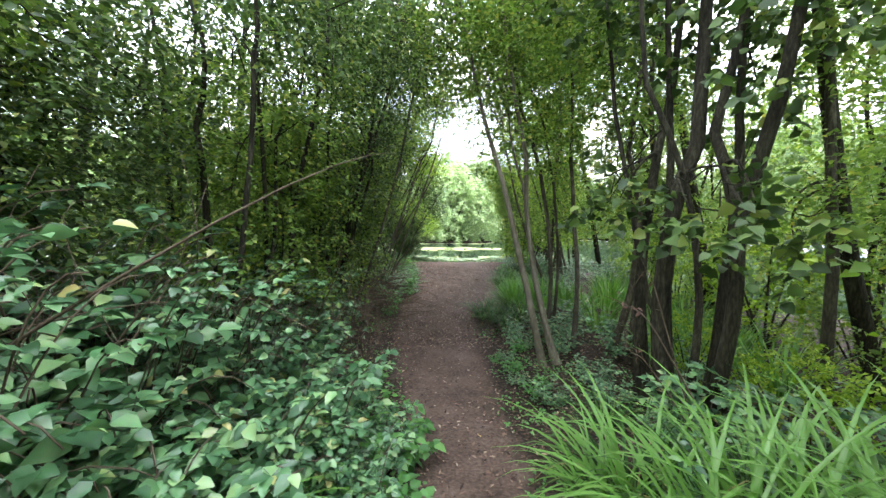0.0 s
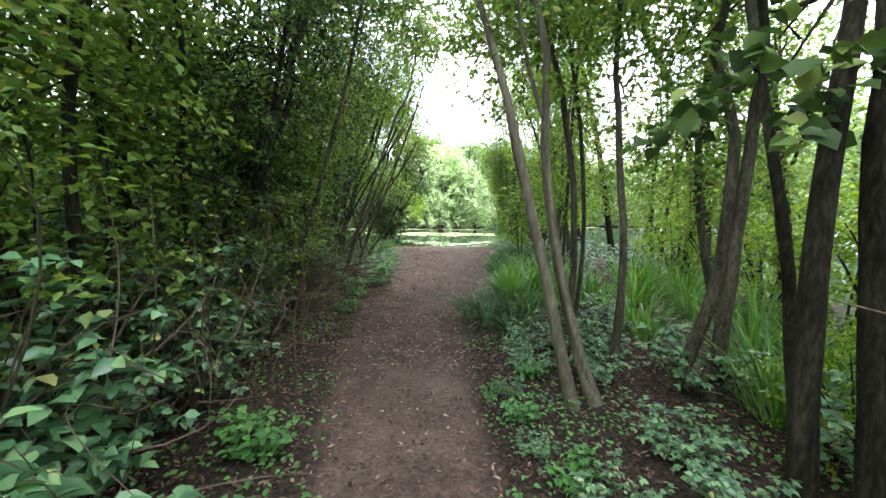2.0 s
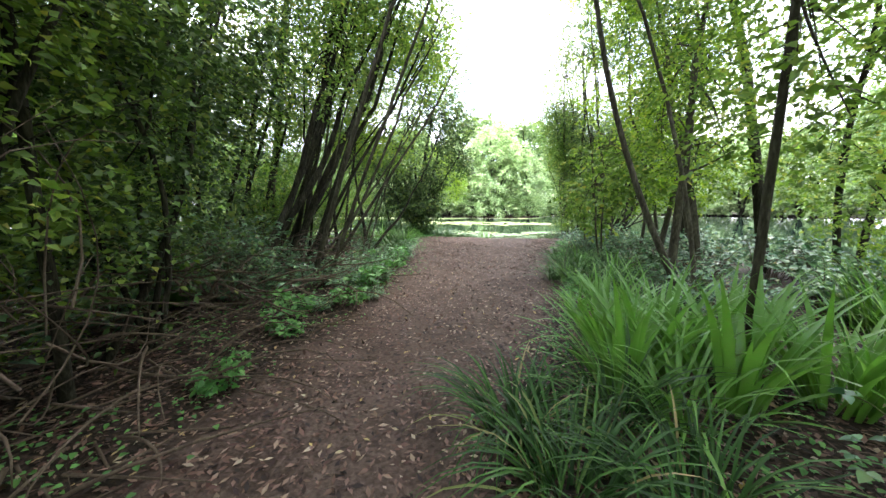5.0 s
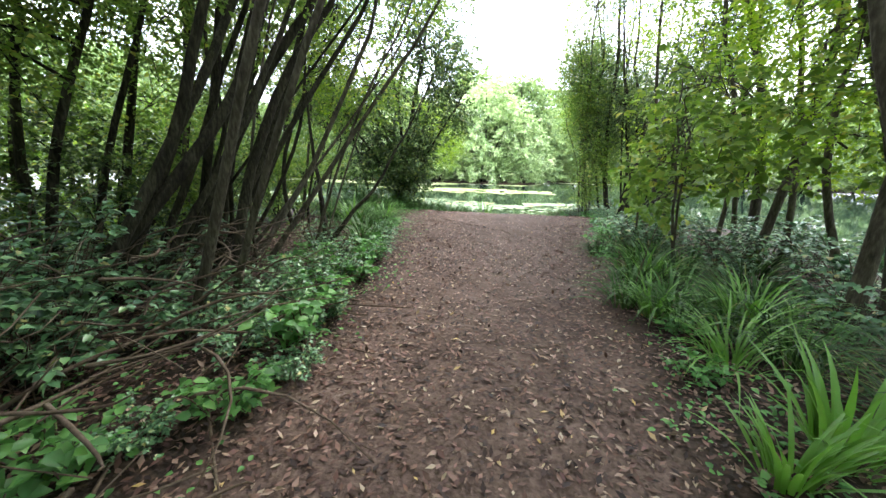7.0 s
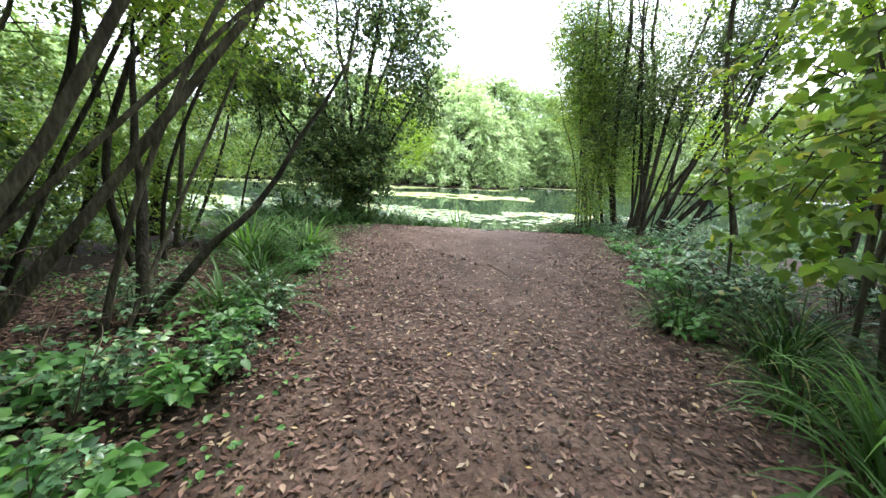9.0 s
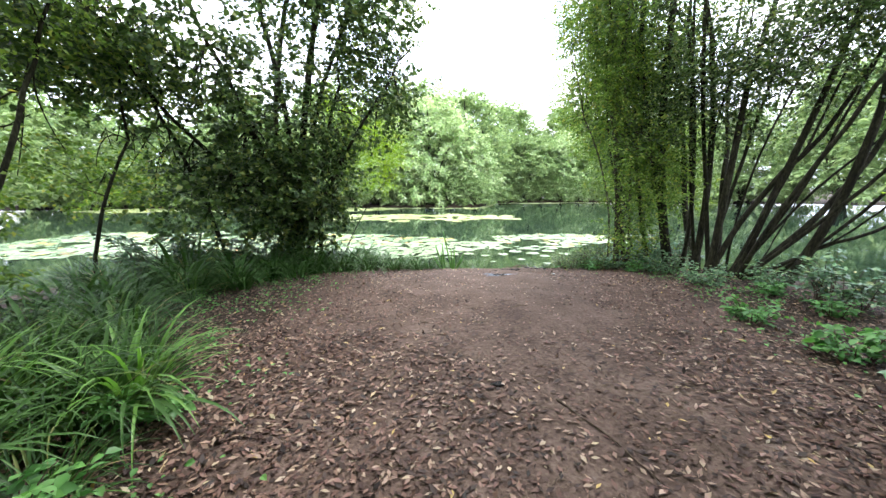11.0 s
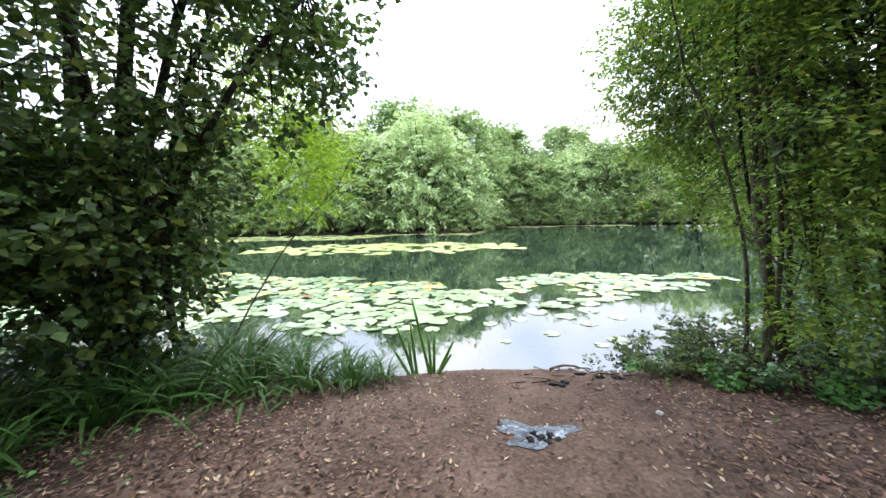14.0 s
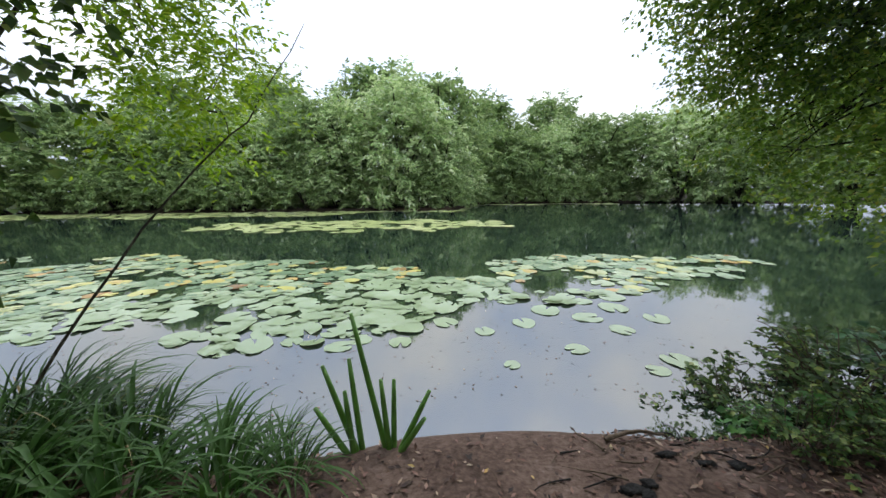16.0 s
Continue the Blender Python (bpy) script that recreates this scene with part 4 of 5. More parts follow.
spots = [(0.35, -11.0, 1.2), (0.2, -11.6, 1.3), (0.45, -12.0, 1.0), (-0.05, -10.4, 1.1), (-0.35, -9.4, 0.9), (1.75, -9.6, 0.6), (1.55, -8.9, 0.6), (1.7, -8.2, 0.6), (1.35, -8.5, 0.4), (-0.95, -5.1, 0.8), (-0.75, -4.1, 0.8), (-0.8, -3.3, 1.2), (-0.95, -2.7, 1.1), (-1.2, -4.6, 0.9), (-0.95, -1.9, 0.9), (-1.1, -1.2, 1.0), (-1.3, -0.6, 0.9), (-1.7, -1.5, 1.0), (-1.5, -2.0, 1.0), (2.0, -3.3, 0.6), (2.2, -2.6, 0.6), (2.4, 0.2, 0.9), (2.6, 1.2, 1.1), (3.1, 2.4, 0.9), (3.0, 3.2, 0.8), (-1.5, 1.0, 0.8), (-1.6, 1.7, 0.7), (3.4, 2.0, 0.7), (2.9, 6.9, 0.8), (2.5, 7.0, 0.7), (2.8, 6.3, 0.6), (3.4, 5.9, 0.7), (-0.8, -6.0, 0.7), (3.9, 3.3, 0.7), (3.9, 4.0, 0.6)]
place(NETTLES, spots, "nettles beside the path")


def tuft(name, n, height, spread, width, leaf, label, droop=1.0, lean=0.5):
    root = new(name)
    h = Heap()
    a = rng.uniform(0, 2 * math.pi, n)
    r = spread * rng.random(n) ** 0.5
    base = np.stack([np.cos(a) * r, np.sin(a) * r, np.full(n, -0.04)], 1)
    blades(h, base, a + rng.normal(size=n) * 0.5, np.abs(rng.normal(size=n)) * lean * 0.6 + 0.05, height * rng.uniform(0.55, 1.15, n), width * rng.uniform(0.7, 1.2, n), 7, droop)
    if n > 60:
        tagged(part("blade", *h.arrays(), leaf, root), kind="stuff")
    else:
        v, t = h.arrays()
        k = len(v) // n
        m = len(t) // n
        for i in range(n):
            part("blade", v[i * k:(i + 1) * k], t[i * m:(i + 1) * m] - i * k, leaf, root)
    return tagged(root, label, "grass tuft")


SEDGE = [tuft("sedge_tuft", 120, 0.85, 0.16, 0.016, M_BLADE, "large tuft of arching dark green sedge blades", 1.5) for _ in range(4)]
spots = [(1.28, -6.1, 0.9), (1.5, -6.6, 0.9), (1.75, -7.2, 0.8), (1.85, -6.0, 0.9), (2.0, -6.6, 0.9),
         (2.63, -1.41, 0.85), (2.75, -3.0, 0.85), (2.9, -2.4, 0.9), (2.3, 0.3, 0.7), (2.6, -0.4, 0.8), (3.35, 1.09, 0.8), (3.0, -0.9, 0.8), (2.4, -1.9, 0.6), (2.6, 0.6, 0.85), (2.9, -0.2, 0.9), (3.2, -1.8, 1.0), (2.5, -2.6, 0.8), (3.3, 0.6, 0.9), (4.0, -0.6, 1.0), (2.35, -0.9, 0.7), (3.4, -3.3, 1.0), (2.9, -3.7, 0.9),
         (-1.45, 2.3, 0.75), (-1.9, 1.6, 0.8), (-2.3, 2.4, 0.8), (-1.6, 1.2, 0.55), (-2.6, 3.2, 0.9), (-2.1, 2.9, 0.8),
         (-2.3, 1.75, 1.0), (-2.0, 2.2, 0.9), (-2.9, 2.0, 1.0), (-3.47, 2.74, 1.0), (-3.0, 3.0, 0.9), (-3.6, 3.81, 0.9), (-3.0, 4.0, 0.7), (-4.2, 4.2, 0.9), (-5.03, 4.71, 0.9), (-4.9, 6.07, 0.9), (-4.3, 5.6, 0.8), (-3.83, 6.3, 0.8), (-3.57, 5.51, 0.75), (-3.3, 5.0, 0.7), (-2.5, 6.7, 0.7), (-2.0, 7.1, 0.85), (-1.8, 7.35, 0.9), (-2.2, 7.5, 0.9), (-3.0, 6.3, 0.7), (-2.7, 5.9, 0.5),
         (-1.3, 7.0, 0.75), (-0.45, 7.0, 0.5), (-1.6, 7.1, 0.85),
         (1.95, -11.5, 0.95), (2.2, -12.0, 1.0), (2.7, -11.7, 1.0), (2.25, -10.35, 0.6), (-0.4, -12.0, 0.9), (-0.9, -11.4, 0.9)]
spots = [(x - (0.7 if -3 < x < -1 and 2.2 <= y < 3.8 else 0.0), y, z * (1.15 if x < -1.9 and y > 3.3 else 1.0)) for x, y, z in spots] + [(-2.9, 4.6, 0.8), (-3.4, 4.4, 1.0), (-2.6, 5.2, 0.7), (-3.2, 5.9, 1.0), (-2.3, 6.4, 0.8), (-4.0, 5.0, 1.1), (-1.9, 6.75, 0.7), (-2.6, 2.6, 1.0), (-3.3, 2.2, 1.0)]
place(SEDGE, spots, "sedge tufts", 4)
IRIS = [tuft("iris_clump", 44, 0.9, 0.13, 0.044, M_IRIS, "clump of broad upright iris leaves, bright green", 0.55, 0.55) for _ in range(3)]
spots = [(2.0, -5.6, 1.0), (2.3, -5.3, 1.05), (2.6, -5.7, 1.1), (2.05, -4.9, 0.85), (2.5, -4.7, 0.9), (1.95, -4.1, 0.5), (2.9, -5.1, 1.0), (2.3, -3.9, 0.7), (3.2, -5.6, 1.0), (-2.9, -5.0, 0.9), (-2.75, -4.6, 0.9)]
place(IRIS, spots, "iris clumps beside the path", 5)

REEDS = [tuft("reed_bed", 90, 1.0, 0.3, 0.028, M_IRIS, "patch of green reeds behind the alders", 0.7, 0.45) for _ in range(2)]
place(REEDS, [(3.4 + rng.random() * 2.2, y + rng.normal() * 0.2, rng.uniform(0.7, 1.0)) for y in np.arange(-9.2, -3.4, 0.36)], "reeds behind the alders", 5)
# cut iris stalks at the water's edge
LUSH = [tuft("sedge_tuft", 58, 1.05, 0.15, 0.024, M_IRIS, "lush tuft of long arching bright green blades", 1.25, 0.5) for _ in range(2)]
place(LUSH, [(2.15, -2.2, 0.6), (2.5, -1.2, 0.75), (2.3, -3.1, 0.65), (2.75, -2.5, 0.8), (1.72, -11.7, 0.75), (2.0, -12.2, 1.0), (2.45, -12.45, 1.05), (2.9, -12.4, 1.1), (1.65, -12.4, 0.7), (-0.15, -12.0, 0.6), (1.95, -11.75, 1.0), (2.3, -12.05, 1.1), (2.65, -11.7, 1.1), (3.0, -11.9, 1.1), (2.15, -5.1, 0.9), (2.7, -5.2, 1.0), (2.2, -6.0, 0.8), (-0.3, -12.2, 0.8), (-1.9, 1.9, 0.8), (-2.5, 1.5, 0.9)], "lush sedge tufts", 4)

DARK = [tuft("iris_clump", 56, 1.0, 0.2, 0.034, M_BLADE, "clump of broad arching dark green iris blades", 1.35, 0.55) for _ in range(3)]
place(DARK, [(-0.95, 6.55, 0.62), (-0.5, 6.6, 0.5), (-1.4, 6.5, 0.75), (-0.7, 6.85, 0.6), (-0.25, 6.75, 0.4), (-1.15, 6.95, 0.75), (-1.7, 6.85, 0.9), (-1.9, 6.3, 0.85), (-2.3, 6.0, 0.95), (-2.7, 5.5, 0.9), (-2.3, 5.3, 0.6), (-3.0, 5.0, 0.95), (-2.7, 4.5, 0.75), (-3.2, 4.1, 0.9), (-3.2, 3.6, 0.8), (-3.6, 3.3, 1.0), (-3.1, 3.0, 0.7), (-2.8, 2.3, 0.85), (-1.85, 1.8, 0.75), (-3.7, 4.8, 1.1), (-3.6, 5.6, 1.1), (2.0, -1.9, 0.6), (2.25, -1.5, 0.75), (2.3, -2.3, 0.75), (-1.75, 0.6, 0.6), (-2.1, 1.1, 0.85), (-1.3, -0.1, 0.6), (-1.6, -0.2, 0.7)], "iris clumps on the bank", 5)

stalks = new("cut_reed_stalks")
stalks.location = (0.12, 6.95, gz(0.12, 6.95))
for dx, dy, tx, ty, hgt in ((0.10, 0.0, 0.06, 0.02, 0.42), (0.12, 0.02, 0.13, 0.05, 0.40), (0.14, 0.0, 0.33, 0.02, 0.34), (0.13, -0.02, 0.30, -0.05, 0.22), (0.08, 0.03, -0.10, 0.1, 0.78), (-0.08, 0.02, -0.26, 0.05, 0.50), (-0.06, 0.04, -0.12, 0.08, 0.52), (-0.1, 0.0, -0.14, 0.02, 0.36), (-0.12, 0.0, -0.3, 0.0, 0.28)):
    h = Heap()
    tube(h, curve((dx, dy, -0.05), (tx, ty, hgt), k=5), (0.019, 0.018, 0.017, 0.015, 0.011), 6)
    part("stalk", *h.arrays(), M_IRIS, stalks)
tagged(stalks, "cut green iris stalks standing at the water's edge", "reeds")

# thicket behind, leafy to the ground
LIGHT = [round_bush("thicket_shrub", (M_HAZEL, M_WILLOW)[k], 0.065, "airy yellow-green thicket shrub beside the pond", 1.7, 1.9, 2600, 30, 0.2, 0.018, "shrub", 0.6) for k in range(2)]
THICKET = [round_bush("thicket_shrub", (M_HAZEL, M_ALDER, M_HAZEL)[k], 0.065, "leafy green thicket shrub in the undergrowth", 1.7, 1.9, 3200, 30, 0.2, 0.018, "shrub", 0.6) for k in range(3)]
spots = []
for y in np.arange(-12.5, -2.8, 0.95):
    edge = float(np.interp(y, [-13, -9, -5, 0, 4.5], [3.6, 4.0, 4.0, 4.6, 5.3]))
    spots += [(edge + 2.0 + rng.normal() * 0.3, y + rng.normal() * 0.3, rng.uniform(0.8, 1.2))]
    if y < -9.5:
        spots.append((edge + rng.normal() * 0.2, y + rng.normal() * 0.2, rng.uniform(0.5, 0.8)))
place(LIGHT, spots, "thicket beside the pond", 5)
spots = []
for y in np.arange(-13.5, 3.5, 1.0):
    edge = float(np.interp(y, [-14, -7, -4, 0, 4], [-2.4, -2.7, -3.7, -4.3, -4.8]))
    spots += [(edge + rng.normal() * 0.2, y + rng.normal() * 0.2, rng.uniform(0.6, 1.0)), (edge - 1.5 + rng.normal() * 0.3, y + rng.normal() * 0.3, rng.uniform(1.0, 1.4))]
spots += [(2.2, -15.5, 1.2), (-0.6, -15.8, 1.2), (0.8, -16.6, 1.3), (3.6, -14.2, 1.1), (-2.4, -15.0, 1.2)]
place(THICKET, spots, "thicket beside the path", 5)

# ---- fallen things ----
def scatter_leaves(n, x0, x1, y0, y1, size, keep):
    x, y = rng.uniform(x0, x1, n), rng.uniform(y0, y1, n)
    k = (wet(x, y) < -0.25) & keep(x, y)
    x, y = x[k], y[k]
    n = len(x)
    z = ground_z(x, y) + rng.uniform(0.003, 0.011, n)
    d = np.stack([*rng.normal(size=(2, n)), rng.normal(size=n) * 0.18], 1)
    L = size * rng.uniform(0.5, 1.4, n)
    up = np.array([0, 0, 1.0]) + rng.normal(size=(n, 3)) * 0.2
    return np.stack([x, y, z], 1), d, up, L


def off_path(x, y):
    return np.abs(x - np.interp(y, CENTRE_Y, CENTRE_X)) / np.interp(y, HALF_Y, HALF_W)


h = Heap()
for n, y0, y1, size in ((20000, -14, -8, 0.046), (60000, -8, -1, 0.050), (80000, -1, 3, 0.047), (56000, 3, 7, 0.040)):
    c, d, up, L = scatter_leaves(n, -4, 5, y0, y1, size, lambda x, y: rng.random(len(x)) < np.interp(off_path(x, y) + 0.25 * np.sin(3 * x + 2 * y) * np.sin(2.3 * y), [0.2, 0.95], [0, 1]) * (1 - np.interp(y, [-14, -8, -7, -1, 2.5, 7], [0.5, 0.55, 0.8, 0.75, 0.12, 0.1])) + np.interp(y, [-14, -8, -7, -1, 2.5, 7], [0.5, 0.55, 0.8, 0.75, 0.12, 0.1]))
    leaves(h, c, d, up, L, L * 0.42, False, 0.2, -0.1)
litter = new("leaf_litter", mesh_of("leaf_litter", *h.arrays(), M_LITTER))
tagged(litter, "scattered dry brown willow leaves on the earth", "leaf litter", kind="stuff")

h = Heap()
c, d, up, L = scatter_leaves(60000, -4.5, 5.5, -13, 6.9, 0.036, lambda x, y: (off_path(x, y) > 0.95) & (np.sin(2.3 * x + 1.7 * y) * np.sin(3.1 * y - 1.3 * x) + 0.5 * np.sin(5.7 * x) * np.sin(4.9 * y) > rng.normal(size=len(x)) * 0.25) & (rng.random(len(x)) < smooth(0.9, 1.6, off_path(x, y))))
c[:, 2] += rng.uniform(0.01, 0.09, len(c))
leaves(h, c, d, up, L, L * 0.75, True)
herbs = new("ground_ivy", mesh_of("ground_ivy", *h.arrays(), M_NETTLE))
tagged(herbs, "small green seedlings and ivy covering the path's edge", "ground cover", kind="stuff")

h = Heap()
for _ in range(900):
    x, y = rng.uniform(-3, 4), rng.uniform(-12, 6.6)
    if wet(x, y) > -0.3:
        continue
    a, ln = rng.uniform(0, math.pi), rng.uniform(0.05, 0.22)
    p = np.array([x, y, gz(x, y) + 0.008])
    tube(h, curve(p, p + (math.cos(a) * ln, math.sin(a) * ln, 0.006), rng.normal(size=3) * (0.01, 0.01, 0.003), 4), (0.002, 0.0025, 0.002, 0.001), 4)
twigs = new("twigs", mesh_of("twigs", *h.arrays(), M_TWIG))
tagged(twigs, "thin dry twigs scattered on the path", "twigs", kind="stuff")

def tangle(n, x0, x1, y0, y1, top):
    """Bare dead canes standing and hanging in a hedge foot."""
    root = new("dead_tangle")
    cx, cy = (x0 + x1) / 2, (y0 + y1) / 2
    root.location = (cx, cy, gz(cx, cy))
    for _ in range(n):
        x, y = rng.uniform(x0, x1), rng.uniform(y0, y1)
        p = np.array([x, y, gz(x, y) + rng.uniform(0.0, 0.5) * top]) - np.array(root.location)
        q = p + (rng.normal() * 0.45 + 0.15, rng.normal() * 0.5, rng.uniform(-0.1, 0.6) * top)
        h = Heap()
        tube(h, curve(p, q, rng.normal(size=3) * 0.16, 7), np.linspace(rng.uniform(0.003, 0.009), 0.0015, 7), 4)
        part("cane", *h.arrays(), M_TWIG, root, shade=True)
    return tagged(root, "tangle of dead brown canes at the hedge's foot", "dead stems", "dead tangles")


tangle(90, -1.3, -0.35, -10.4, -8.6, 1.9)
tangle(90, -1.6, -0.5, -8.8, -6.8, 2.0)
tangle(60, -1.9, -0.9, -12.6, -10.6, 2.2)
tangle(50, -3.0, -1.2, -3.2, -1.4, 0.8)

brush = new("brushwood")
brush.location = (-1.9, -4.6, gz(-1.9, -4.6))
for _ in range(280):
    x, y = rng.uniform(-3.0, -0.75), rng.uniform(-7.2, -2.6)
    a, ln = rng.uniform(-1.2, 1.9), rng.uniform(0.35, 1.2)
    p = np.array([x, y, gz(x, y) + rng.uniform(0.02, 0.75) * smooth(-0.75, -1.7, x)]) - np.array(brush.location)
    h = Heap()
    tube(h, curve(p, p + (math.cos(a) * ln, math.sin(a) * ln, rng.normal() * 0.12 + 0.02), rng.normal(size=3) * 0.1, 6), np.linspace(rng.uniform(0.005, 0.014), 0.003, 6), 5)
    part("branch", *h.arrays(), M_TWIG, brush, shade=True)
tagged(brush, "heap of dead grey-brown branches and canes beside the path", "brushwood")


def stick(name, a, b, r, label, bend=(0.02, 0.02, 0.0)):
    h = Heap()
    pa = np.array([*a, gz(*a) + r])
    pb = np.array([*b, gz(*b) + r])
    tube(h, curve(pa, pb, bend, 9) + rng.normal(size=(9, 3)) * r * 0.5, np.linspace(r, r * 0.45, 9), 7)
    return tagged(new(name, mesh_of(name, *h.arrays(), M_TWIG, True)), label, "branch", "sticks on the path")


stick("fallen_stick", (0.7, 1.95), (1.0, 1.35), 0.008, "thin dry stick lying on the earth")
stick("fallen_stick", (-0.35, 2.3), (-0.6, 1.7), 0.006, "thin dry stick lying on the earth")
stick("fallen_stick", (0.1, 1.75), (-0.3, 1.4), 0.005, "thin dry stick lying on the earth")
stick("fallen_stick", (1.45, 6.85), (1.85, 6.9), 0.014, "short dark stick at the water's edge", (0, 0, 0.05))
stick("fallen_stick", (0.95, -1.2), (1.2, -0.7), 0.009, "pale dry stick on the path")
stick("fallen_stick", (1.75, -1.3), (1.2, -0.9), 0.006, "pale dry stick on the path")
stick("fallen_stick", (-1.7, -4.7), (-0.9, -3.4), 0.013, "long bare grey branch beside the path", (0, 0, 0.3))
stick("fallen_stick", (-2.4, -5.3), (-1.1, -5.0), 0.012, "long bare grey branch beside the path", (0, 0, 0.2))

def cane(pts, r, label, withered=0):
    root = new("dead_cane")
    a = np.array([*pts[0], gz(*pts[0])])
    root.location = a
    p = np.array([a, *[np.array(q) for q in pts[1:]]]) - a
    s = np.linspace(0, len(p) - 1, 14)
    line = np.stack([np.interp(s, np.arange(len(p)), p[:, k]) for k in range(3)], 1)
    line[1:-1] = (line[:-2] + 2 * line[1:-1] + line[2:]) / 4
    h = Heap()
    tube(h, line, np.linspace(r, r * 0.4, 14), 6)
    for k in range(5, 13, 2):
        d = unit(rng.normal(size=3)) * 0.12
        tube(h, curve(line[k], line[k] + d, k=3), (r * 0.4, r * 0.3, r * 0.15), 4)
    part("stem", *h.arrays(), M_TWIG, root, shade=True)
    for k in range(withered):
        h = Heap()
        i = 6 + k % 7
        leaves(h, line[i:i + 1] + rng.normal(size=(1, 3)) * 0.02, rng.normal(size=(1, 3)) - (0, 0, 0.5), rng.normal(size=(1, 3)) + (0, 0, 0.5), np.array([0.05]), np.array([0.028]), True, 0.4, 0.3)
        part("withered_leaf", *h.arrays(), M_LITTER, root)
    return tagged(root, label, "dead stem", "dead canes")


cane([(2.75, -11.3), (2.30, -10.94, 1.17), (2.25, -10.73, 1.22), (2.13, -10.5, 1.26)], 0.007, "dry reddish cane with withered brown leaves", 6)
cane([(2.7, -11.2), (2.24, -11.02, 0.89), (2.24, -10.73, 0.84), (2.21, -10.7, 1.09)], 0.006, "thin dry thorny cane", 3)
cane([(2.65, -11.1), (2.29, -10.92, 1.59), (2.23, -10.71, 1.29)], 0.006, "thin dry thorny cane", 2)
cane([(-1.4, -10.9), (-0.8, -10.74, 1.26), (-0.48, -10.66, 0.96)], 0.007, "pale dead bramble cane arching out")
cane([(-1.5, -11.3), (-0.82, -11.19, 1.4), (-0.17, -11.28, 1.12)], 0.007, "pale dead bramble cane arching out")
cane([(2.1, -1.75), (2.2, -1.7, 0.4), (2.3, -1.65, 0.75)], 0.006, "dry upright straw stalk")

# burnt spot with ash and charred wood
root = new("burnt_patch")
root.location = (0.92, 5.62, gz(0.92, 5.62))
n = 40
ang = np.linspace(0, 2 * math.pi, n, endpoint=False)
rad = 0.2 + 0.06 * np.sin(3 * ang + 1) + 0.035 * np.sin(7 * ang) + rng.normal(size=n) * 0.012
ring = np.stack([np.cos(ang) * rad * 1.15, np.sin(ang) * rad * 0.8], 1)
rings = np.concatenate([ring * s for s in (1, 0.66, 0.33)] + [np.zeros((1, 2))])
zz = np.array([gz(0.92 + a, 5.62 + b) for a, b in rings]) - root.location[2] + 0.006 + np.r_[np.zeros(n), np.abs(rng.normal(size=2 * n + 1)) * 0.008]
t = [(k * n + i, k * n + (i + 1) % n, (k + 1) * n + i) for k in (0, 1) for i in range(n)] + [(k * n + (i + 1) % n, (k + 1) * n + (i + 1) % n, (k + 1) * n + i) for k in (0, 1) for i in range(n)] + [(2 * n + i, 2 * n + (i + 1) % n, 3 * n) for i in range(n)]
part("ash", np.column_stack([rings, zz]), np.array(t), M_ASH, root, "pale bluish wood ash")


def lump(r, flat=0.6):
    bm = bmesh.new()
    bmesh.ops.create_icosphere(bm, subdivisions=2, radius=r)
    k = rng.uniform(0, 50)
    for v in bm.verts:
        v.co *= 1 + 0.95 * noise.noise(v.co / r * 2.1 + Vector((k, 0, 0)))
        v.co.z *= flat
    v = np.array([q.co[:] for q in bm.verts])
    f = np.array([[q.index for q in face.verts] for face in bm.faces])
    bm.free()
    return v, f


for dx, dy, r in ((0.02, -0.08, 0.035), (0.09, -0.05, 0.028), (-0.05, -0.1, 0.03), (0.05, -0.13, 0.032), (0.13, -0.1, 0.022), (-0.01, -0.02, 0.02)):
    v, f = lump(r)
    part("charred_wood", v + (dx, dy, 0.02), f, M_CHAR, root, "black charred lump", True)
tagged(root, "small burnt patch with pale ash and black charcoal", "fire remains")


def clod(x, y, sx, sy, mat, label, name="clod", r=0.05):
    v, f = lump(r, 0.4)
    ob = new(name, mesh_of(name, v * (sx, sy, 1), f, mat, True))
    ob.location = (x, y, gz(x, y) + r * 0.3)
    return tagged(ob, label, "debris", "debris at the water's edge")


for x, y, sx, sy in ((1.36, 6.5, 1.8, 0.9), (1.46, 6.52, 1.2, 0.7), (1.42, 6.46, 1.0, 0.8), (1.68, 6.7, 1.6, 0.7), (1.84, 6.63, 1.3, 0.6), (1.99, 6.6, 1.5, 0.9)):
    clod(x, y, sx, sy, M_CHAR, "lump of wet black rotten wood on the bank", "wood_lump", 0.034)
debris = new("driftwood_heap")
debris.location = (1.6, 6.75, gz(1.6, 6.75))
for _ in range(30):
    x, y = rng.normal(1.6, 0.28), rng.normal(6.72, 0.13)
    a, ln, r = rng.normal() * 0.7 + math.pi * (rng.random() < 0.5), rng.uniform(0.06, 0.24), rng.uniform(0.003, 0.008)
    p = np.array([x, y, gz(x, y) + rng.uniform(0.004, 0.03)]) - np.array(debris.location)
    h = Heap()
    tube(h, curve(p, p + (math.cos(a) * ln, math.sin(a) * ln, -0.02 * math.sin(a)), rng.normal(size=3) * (0.02, 0.02, 0.008), 5), np.linspace(r, r * 0.5, 5), 5)
    part("twig", *h.arrays(), M_CHAR if rng.random() < 0.5 else M_TWIG, debris)
tagged(debris, "heap of wet dark twigs washed up on the bank", "driftwood")
clod(1.95, 5.9, 0.8, 0.8, M_STONE, "small pale stone lying on the earth", "stone", 0.035)
clod(0.35, 2.1, 1.3, 0.8, M_CHAR, "dark clod of earth on the path", "earth_clod", 0.03)

